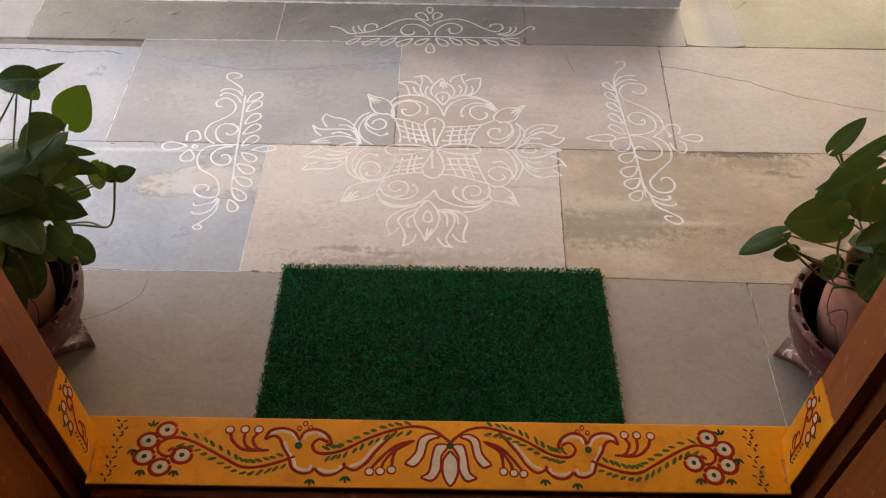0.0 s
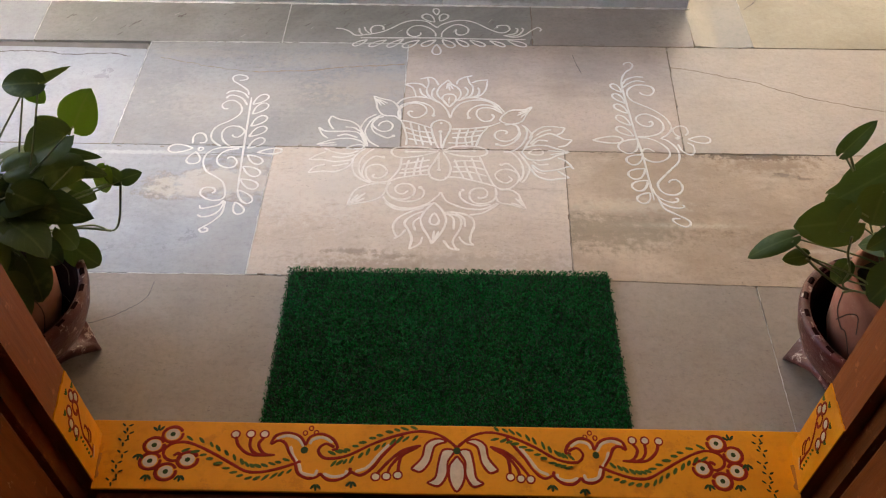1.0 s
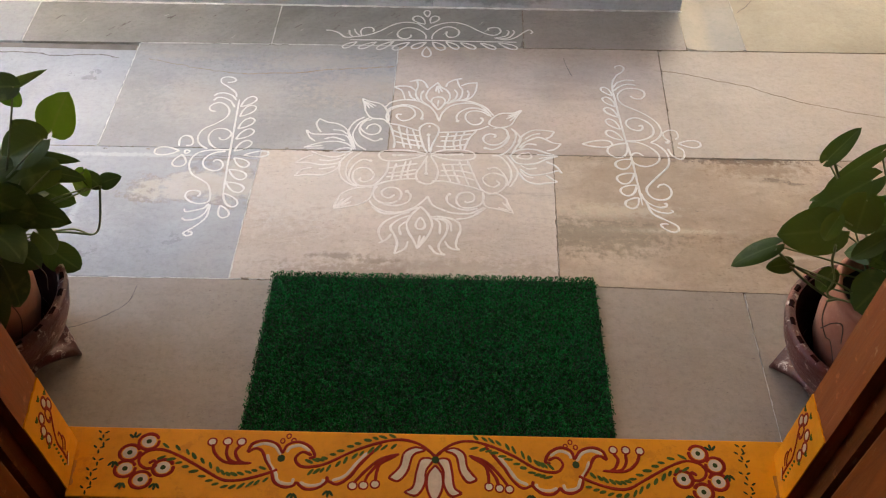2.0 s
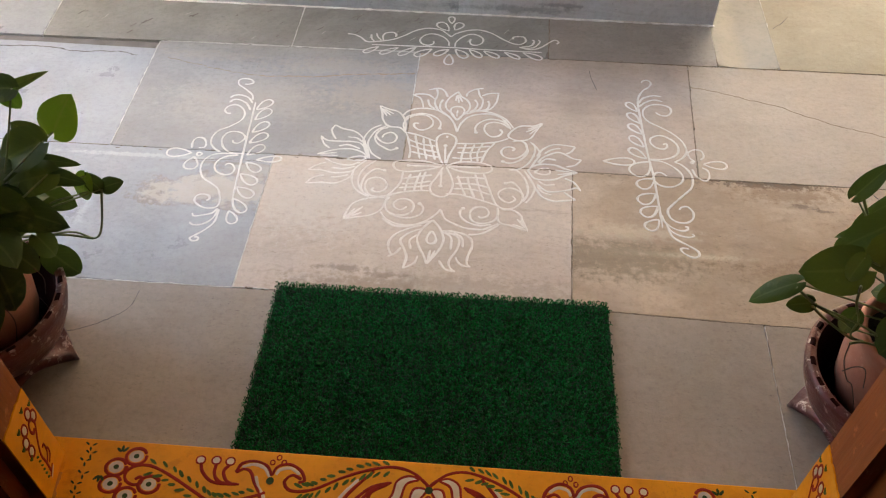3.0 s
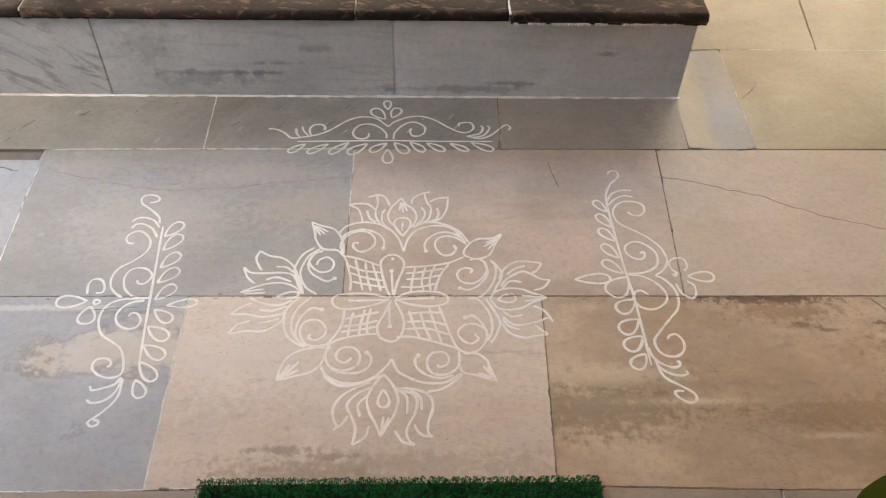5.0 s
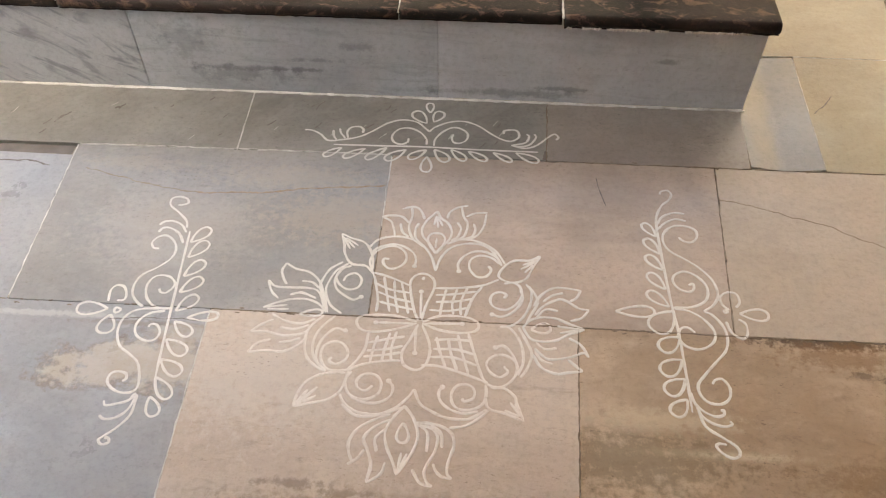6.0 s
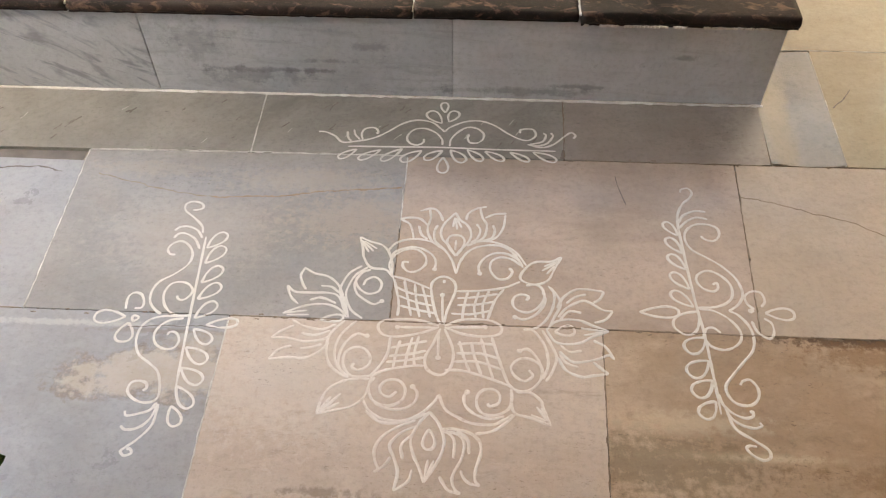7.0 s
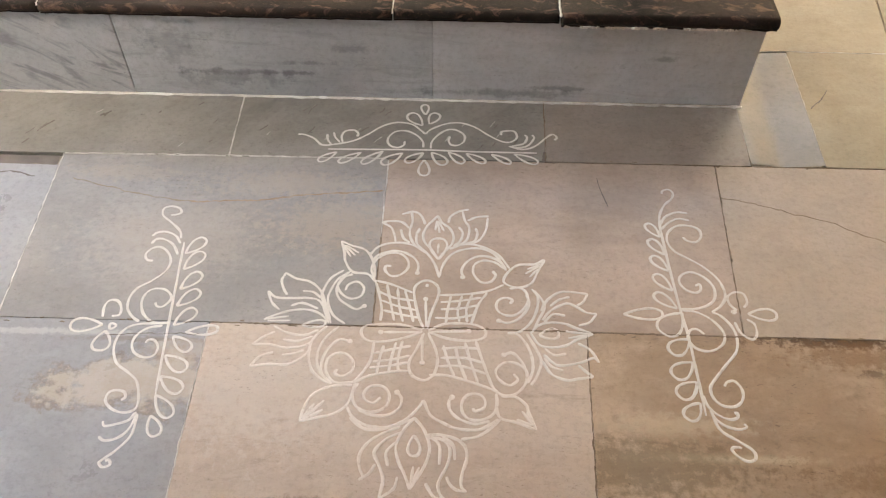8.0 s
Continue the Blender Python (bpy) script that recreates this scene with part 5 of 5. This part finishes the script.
stroke(kolam_right, (431, 1223), (440, 1193), (464, 1175), (483, 1160), (484, 1147), (472, 1142), (458, 1150), (451, 1160), (456, 1165), (467, 1164))
loop(kolam_right, (403, 1585), (382, 1617), .45)
loop(kolam_right, (406, 1543), (382, 1578), .45)
loop(kolam_right, (407, 1505), (381, 1538), .45)
loop(kolam_right, (407, 1461), (380, 1496), .45)
loop(kolam_right, (409, 1423), (375, 1454), .45)
loop(kolam_right, (315, 1408), (382, 1411), .35)
loop(kolam_right, (416, 1414), (377, 1371), .7)
loop(kolam_right, (420, 1360), (385, 1333), .65)
loop(kolam_right, (418, 1315), (383, 1287), .65)
loop(kolam_right, (418, 1278), (386, 1250), .65)
loop(kolam_right, (417, 1240), (392, 1211), .65)
stroke(kolam_right, (512, 1422), (502, 1434), (501, 1450), (515, 1461), (530, 1458), (533, 1440), (525, 1428))
loop(kolam_right, (510, 1420), (503, 1418), .7)
stroke(kolam_right, (503, 1397), (509, 1375), (525, 1363), (535, 1372), (536, 1393), (525, 1404))
loop(kolam_right, (529, 1415), (578, 1414), .5)
# kolam_lotus
stroke(kolam_lotus, (-6, 1519), (-19, 1543), (-31, 1558), (-35, 1577), (-28, 1599), (-18, 1613), (-9, 1625))
stroke(kolam_lotus, (-9, 1625), (-1, 1608), (14, 1594), (21, 1575), (18, 1556), (3, 1534), (-5, 1519))
stroke(kolam_lotus, (-13, 1589), (-10, 1612))
stroke(kolam_lotus, (-5, 1583), (-9, 1611))
stroke(kolam_lotus, (3, 1588), (-7, 1611))
loop(kolam_lotus, (-5, 1520), (-7, 1569), .65)
stroke(kolam_lotus, (-6, 1556), (-7, 1533))
stroke(kolam_lotus, (-32, 1603), (-41, 1625), (-55, 1634), (-77, 1627))
stroke(kolam_lotus, (-59, 1632), (-56, 1610), (-60, 1587), (-58, 1569), (-48, 1550), (-27, 1533))
stroke(kolam_lotus, (-114, 1604), (-98, 1609), (-76, 1607), (-61, 1592))
stroke(kolam_lotus, (-111, 1604), (-95, 1593), (-88, 1574), (-85, 1559))
stroke(kolam_lotus, (-77, 1589), (-71, 1568), (-59, 1557))
stroke(kolam_lotus, (-42, 1592), (-47, 1577), (-46, 1557), (-34, 1540))
stroke(kolam_lotus, (11, 1608), (15, 1624), (30, 1637), (49, 1643))
stroke(kolam_lotus, (37, 1638), (42, 1614), (50, 1596), (46, 1568), (32, 1554), (14, 1544))
stroke(kolam_lotus, (47, 1614), (64, 1624), (87, 1627))
stroke(kolam_lotus, (85, 1623), (81, 1592), (70, 1569), (54, 1558))
stroke(kolam_lotus, (31, 1598), (38, 1583), (33, 1563), (21, 1552))
stroke(kolam_lotus, (62, 1596), (65, 1581), (59, 1564), (43, 1557))
stroke(kolam_lotus, (-130, 1525), (-115, 1546), (-88, 1556), (-61, 1554), (-33, 1540), (-13, 1511), (-3, 1478))
stroke(kolam_lotus, (-3, 1478), (4, 1508), (21, 1534), (48, 1546), (76, 1546), (97, 1532), (116, 1501))
stroke(kolam_lotus, (21, 1552), (48, 1557), (75, 1551), (103, 1533), (122, 1502))
stroke(kolam_lotus, (-124, 1510), (-115, 1525), (-92, 1536), (-71, 1535), (-50, 1522), (-41, 1505), (-42, 1487), knob=1)
stroke(kolam_lotus, (116, 1497), (108, 1515), (86, 1528), (65, 1528), (47, 1516), (37, 1497), (39, 1480), knob=1)
stroke(kolam_lotus, (-89, 1501), (-99, 1501), (-99, 1490), (-88, 1479), (-72, 1482), (-59, 1498), (-61, 1517), (-76, 1531), (-97, 1530), (-117, 1515), (-124, 1493), (-116, 1468))
stroke(kolam_lotus, (92, 1495), (97, 1485), (88, 1471), (71, 1470), (58, 1488), (60, 1509), (76, 1519), (97, 1515), (113, 1501))
stroke(kolam_lotus, (-184, 1557), (-164, 1547), (-141, 1539), (-127, 1522), (-119, 1496), (-118, 1468))
stroke(kolam_lotus, (-184, 1557), (-176, 1530), (-172, 1509), (-157, 1486), (-130, 1482), (-115, 1465))
stroke(kolam_lotus, (-180, 1549), (-164, 1521))
stroke(kolam_lotus, (-177, 1547), (-156, 1524))
stroke(kolam_lotus, (-174, 1547), (-150, 1530))
stroke(kolam_lotus, (186, 1524), (167, 1513), (140, 1511), (122, 1497), (111, 1476), (118, 1465), (139, 1460), (160, 1470), (172, 1495), (186, 1524))
stroke(kolam_lotus, (178, 1513), (154, 1501))
stroke(kolam_lotus, (176, 1509), (150, 1491))
stroke(kolam_lotus, (173, 1503), (158, 1484))
stroke(kolam_lotus, (-166, 1445), (-161, 1458), (-146, 1464), (-134, 1451), (-138, 1433), (-156, 1427), (-173, 1439), (-180, 1456), (-171, 1473), (-156, 1481))
stroke(kolam_lotus, (-173, 1489), (-192, 1473), (-202, 1452), (-206, 1431), (-198, 1411), (-184, 1375))
stroke(kolam_lotus, (-162, 1486), (-181, 1469), (-191, 1445), (-194, 1422), (-182, 1392), (-160, 1374))
stroke(kolam_lotus, (-167, 1480), (-181, 1452), (-176, 1428), (-159, 1413), (-143, 1405), (-130, 1412), knob=1)
stroke(kolam_lotus, (121, 1424), (125, 1432), (115, 1437), (102, 1432), (97, 1418), (104, 1404), (123, 1399), (140, 1409), (152, 1429), (150, 1449), (139, 1459), (121, 1457))
stroke(kolam_lotus, (150, 1445), (154, 1423), (138, 1396), (117, 1384), (101, 1388), knob=1)
stroke(kolam_lotus, (165, 1454), (170, 1437), (166, 1410), (153, 1383), (134, 1366), (115, 1363))
stroke(kolam_lotus, (160, 1457), (175, 1437), (180, 1417), (168, 1390), (158, 1368))
stroke(kolam_lotus, (-275, 1480), (-255, 1468), (-233, 1463), (-216, 1451), (-203, 1431), (-185, 1379))
stroke(kolam_lotus, (-275, 1480), (-280, 1463), (-274, 1445), (-266, 1432))
stroke(kolam_lotus, (-300, 1439), (-284, 1426), (-253, 1425), (-228, 1426), (-206, 1418), (-189, 1379))
stroke(kolam_lotus, (-300, 1439), (-290, 1415), (-275, 1400))
stroke(kolam_lotus, (-240, 1441), (-221, 1439), (-207, 1427))
stroke(kolam_lotus, (-256, 1409), (-236, 1415), (-209, 1404))
stroke(kolam_lotus, (-298, 1379), (-273, 1392), (-249, 1400), (-224, 1401), (-202, 1392), (-187, 1375))
stroke(kolam_lotus, (-298, 1379), (-257, 1387))
stroke(kolam_lotus, (-291, 1376), (-253, 1378))
loop(kolam_lotus, (-232, 1369), (-193, 1375), .35)
stroke(kolam_lotus, (174, 1410), (185, 1433), (207, 1451), (228, 1453), (257, 1449))
stroke(kolam_lotus, (257, 1449), (248, 1432), (237, 1424))
stroke(kolam_lotus, (175, 1391), (190, 1411), (216, 1427), (231, 1424), (251, 1410), (269, 1407))
stroke(kolam_lotus, (269, 1407), (255, 1389), (236, 1382))
stroke(kolam_lotus, (190, 1421), (206, 1435), (225, 1442))
stroke(kolam_lotus, (178, 1387), (194, 1404), (215, 1402))
stroke(kolam_lotus, (154, 1364), (168, 1380), (189, 1387), (214, 1385), (234, 1376), (259, 1365))
stroke(kolam_lotus, (259, 1365), (232, 1354), (211, 1341), (186, 1337), (167, 1342), (154, 1364))
loop(kolam_lotus, (168, 1360), (201, 1366), .6)
stroke(kolam_lotus, (259, 1365), (216, 1382))
stroke(kolam_lotus, (259, 1365), (213, 1370))
stroke(kolam_lotus, (259, 1365), (217, 1356))
stroke(kolam_lotus, (-115, 1468), (-86, 1460), (-48, 1443))
stroke(kolam_lotus, (-115, 1468), (-107, 1441), (-100, 1408), (-100, 1382))
stroke(kolam_lotus, (-94, 1459), (-87, 1428), (-77, 1383))
stroke(kolam_lotus, (-75, 1452), (-70, 1415), (-62, 1381))
stroke(kolam_lotus, (-62, 1449), (-51, 1409), (-44, 1381))
stroke(kolam_lotus, (-108, 1444), (-79, 1431), (-45, 1426))
stroke(kolam_lotus, (-101, 1425), (-72, 1413), (-41, 1406))
stroke(kolam_lotus, (-97, 1404), (-66, 1396), (-35, 1390))
stroke(kolam_lotus, (-1, 1439), (40, 1442), (82, 1450), (111, 1465))
stroke(kolam_lotus, (82, 1447), (66, 1420), (54, 1380))
stroke(kolam_lotus, (19, 1438), (13, 1405), (11, 1379))
stroke(kolam_lotus, (38, 1439), (31, 1406), (34, 1384))
stroke(kolam_lotus, (56, 1442), (46, 1413), (47, 1383))
stroke(kolam_lotus, (1, 1424), (35, 1428), (71, 1436))
stroke(kolam_lotus, (2, 1409), (36, 1412), (68, 1420))
stroke(kolam_lotus, (-8, 1391), (26, 1391), (61, 1400))
stroke(kolam_lotus, (-20, 1368), (-15, 1398), (-3, 1438), (-5, 1458), (-19, 1470), (-34, 1468), (-45, 1454), (-44, 1430), (-35, 1390), (-26, 1368))
stroke(kolam_lotus, (-23, 1463), (-24, 1456))
stroke(kolam_lotus, (-22, 1372), (-25, 1430), knob=1)
stroke(kolam_lotus, (-28, 1362), (-57, 1349), (-96, 1340), (-121, 1343), (-131, 1358), (-124, 1371), (-100, 1375), (-64, 1375), (-28, 1365))
stroke(kolam_lotus, (-33, 1361), (-98, 1359), knob=1)
stroke(kolam_lotus, (-18, 1365), (11, 1379), (52, 1380), (72, 1373), (79, 1362), (72, 1351), (47, 1346), (12, 1350), (-18, 1362))
stroke(kolam_lotus, (-13, 1362), (50, 1365), knob=1)
stroke(kolam_lotus, (-25, 1359), (-36, 1328), (-47, 1303), (-45, 1282), (-33, 1271), (-18, 1269), (-6, 1281), (-1, 1304), (-5, 1328), (-18, 1359))
stroke(kolam_lotus, (-28, 1356), (-26, 1301), knob=1)
stroke(kolam_lotus, (-108, 1338), (-110, 1307), (-120, 1283), (-135, 1260))
stroke(kolam_lotus, (-135, 1260), (-110, 1274), (-72, 1283), (-49, 1285))
stroke(kolam_lotus, (-91, 1332), (-96, 1308), (-99, 1278))
stroke(kolam_lotus, (-71, 1339), (-77, 1308), (-80, 1281))
stroke(kolam_lotus, (-60, 1343), (-66, 1308), (-64, 1282))
stroke(kolam_lotus, (-106, 1317), (-75, 1326), (-46, 1333))
stroke(kolam_lotus, (-107, 1301), (-74, 1306), (-47, 1314))
stroke(kolam_lotus, (-111, 1289), (-73, 1295), (-49, 1301))
stroke(kolam_lotus, (62, 1345), (73, 1307), (87, 1263), (97, 1249))
stroke(kolam_lotus, (-14, 1278), (15, 1278), (54, 1267), (87, 1255))
stroke(kolam_lotus, (8, 1335), (16, 1305), (27, 1276))
stroke(kolam_lotus, (28, 1333), (34, 1305), (46, 1271))
stroke(kolam_lotus, (44, 1342), (53, 1306), (65, 1265))
stroke(kolam_lotus, (5, 1329), (33, 1332), (67, 1331))
stroke(kolam_lotus, (4, 1311), (43, 1312), (73, 1304))
stroke(kolam_lotus, (0, 1295), (39, 1296), (78, 1283))
stroke(kolam_lotus, (-164, 1285), (-166, 1276), (-153, 1272), (-139, 1283), (-139, 1300), (-151, 1314), (-168, 1315), (-181, 1303), (-181, 1281), (-171, 1264), (-156, 1259), (-132, 1262))
stroke(kolam_lotus, (-170, 1258), (-187, 1275), (-190, 1299), (-183, 1323), (-166, 1342), (-148, 1339), knob=1)
stroke(kolam_lotus, (-169, 1369), (-191, 1341), (-199, 1310), (-192, 1281), (-175, 1261))
stroke(kolam_lotus, (-189, 1369), (-210, 1341), (-213, 1310), (-204, 1281), (-185, 1264), (-170, 1257))
stroke(kolam_lotus, (123, 1284), (129, 1273), (116, 1263), (100, 1272), (94, 1289), (107, 1304), (126, 1305), (143, 1291), (142, 1268), (126, 1248), (107, 1244), (87, 1255))
stroke(kolam_lotus, (146, 1268), (145, 1285), (136, 1309), (122, 1324), (108, 1320), knob=1)
stroke(kolam_lotus, (115, 1363), (132, 1361), (150, 1333), (155, 1297), (146, 1268))
stroke(kolam_lotus, (147, 1363), (161, 1334), (169, 1309), (160, 1280), (150, 1264))
stroke(kolam_lotus, (-309, 1328), (-295, 1342), (-275, 1355))
stroke(kolam_lotus, (-309, 1328), (-282, 1329), (-252, 1323), (-223, 1328), (-210, 1337))
stroke(kolam_lotus, (-306, 1286), (-293, 1305), (-272, 1314))
stroke(kolam_lotus, (-306, 1286), (-276, 1291), (-247, 1291), (-225, 1304), (-211, 1322))
stroke(kolam_lotus, (-260, 1339), (-235, 1337), (-211, 1347))
stroke(kolam_lotus, (-257, 1309), (-240, 1312), (-222, 1319))
stroke(kolam_lotus, (-279, 1366), (-257, 1354), (-226, 1349), (-203, 1360))
stroke(kolam_lotus, (232, 1346), (251, 1334), (264, 1310))
stroke(kolam_lotus, (264, 1310), (255, 1318), (234, 1309), (200, 1302), (185, 1310), (174, 1322))
stroke(kolam_lotus, (171, 1310), (184, 1286), (208, 1275), (227, 1278), (252, 1282))
stroke(kolam_lotus, (252, 1282), (243, 1290), (229, 1303))
stroke(kolam_lotus, (176, 1334), (191, 1322), (211, 1325))
stroke(kolam_lotus, (174, 1316), (185, 1300), (204, 1293))
stroke(kolam_lotus, (-212, 1190), (-207, 1218), (-196, 1238), (-169, 1253), (-136, 1256))
stroke(kolam_lotus, (-212, 1190), (-185, 1197), (-159, 1205), (-142, 1220), (-135, 1242), (-132, 1260))
stroke(kolam_lotus, (-209, 1194), (-193, 1221))
stroke(kolam_lotus, (-206, 1194), (-178, 1227))
stroke(kolam_lotus, (-203, 1194), (-178, 1211))
stroke(kolam_lotus, (155, 1185), (144, 1217), (141, 1228), (125, 1242), (102, 1243))
stroke(kolam_lotus, (155, 1185), (125, 1197), (102, 1203), (95, 1216), (95, 1240))
stroke(kolam_lotus, (148, 1193), (125, 1202))
stroke(kolam_lotus, (150, 1193), (134, 1217))
stroke(kolam_lotus, (152, 1193), (141, 1215))
stroke(kolam_lotus, (-89, 1235), (-100, 1225), (-113, 1230), (-116, 1243), (-106, 1255), (-87, 1255), (-76, 1241), (-78, 1222), (-94, 1210), (-113, 1210), (-128, 1220), (-135, 1242), (-127, 1260))
stroke(kolam_lotus, (-122, 1212), (-98, 1203), (-75, 1205), (-59, 1217), (-56, 1234), (-64, 1245), knob=1)
stroke(kolam_lotus, (57, 1220), (60, 1215), (74, 1221), (76, 1235), (67, 1245), (50, 1244), (40, 1231), (41, 1212), (53, 1200), (74, 1201), (90, 1212), (95, 1229), (94, 1247))
stroke(kolam_lotus, (83, 1198), (60, 1193), (37, 1200), (22, 1214), (19, 1230), (24, 1239), knob=1)
stroke(kolam_lotus, (-141, 1217), (-130, 1199), (-106, 1185), (-73, 1184), (-47, 1198), (-29, 1218), (-21, 1232))
stroke(kolam_lotus, (-135, 1198), (-110, 1180), (-78, 1181), (-42, 1196), (-34, 1199))
stroke(kolam_lotus, (-21, 1232), (-10, 1207), (9, 1194), (33, 1184), (65, 1183), (83, 1192), (97, 1202))
stroke(kolam_lotus, (39, 1166), (65, 1172), (88, 1189), (100, 1202))
stroke(kolam_lotus, (-34, 1201), (-50, 1179), (-60, 1153), (-55, 1128), (-45, 1108), (-36, 1084))
stroke(kolam_lotus, (-34, 1201), (-18, 1180), (-9, 1154), (-11, 1134), (-19, 1114), (-36, 1084))
loop(kolam_lotus, (-33, 1171), (-32, 1137), .55)
stroke(kolam_lotus, (-36, 1087), (-45, 1108))
stroke(kolam_lotus, (-35, 1089), (-32, 1120))
stroke(kolam_lotus, (-33, 1091), (-23, 1119))
stroke(kolam_lotus, (-55, 1185), (-81, 1173), (-103, 1157), (-114, 1136), (-112, 1116), (-106, 1102), (-112, 1097))
stroke(kolam_lotus, (-112, 1097), (-98, 1107), (-89, 1122))
stroke(kolam_lotus, (-50, 1177), (-76, 1163), (-92, 1142), (-84, 1122), (-76, 1098), (-80, 1069))
stroke(kolam_lotus, (-80, 1069), (-60, 1084), (-55, 1103))
stroke(kolam_lotus, (-59, 1160), (-74, 1142), (-70, 1120))
stroke(kolam_lotus, (-13, 1172), (5, 1173), (28, 1168), (44, 1156), (48, 1136), (41, 1110), (40, 1091), (47, 1082))
stroke(kolam_lotus, (47, 1082), (31, 1086), (22, 1095), (18, 1105))
stroke(kolam_lotus, (-13, 1168), (10, 1165), (22, 1150), (19, 1125), (6, 1095), (10, 1076), (19, 1069))
stroke(kolam_lotus, (19, 1069), (1, 1073), (-8, 1085), (-13, 1094))
stroke(kolam_lotus, (-8, 1170), (6, 1155), (7, 1124))
stroke(kolam_lotus, (10, 1171), (27, 1155), (30, 1132))
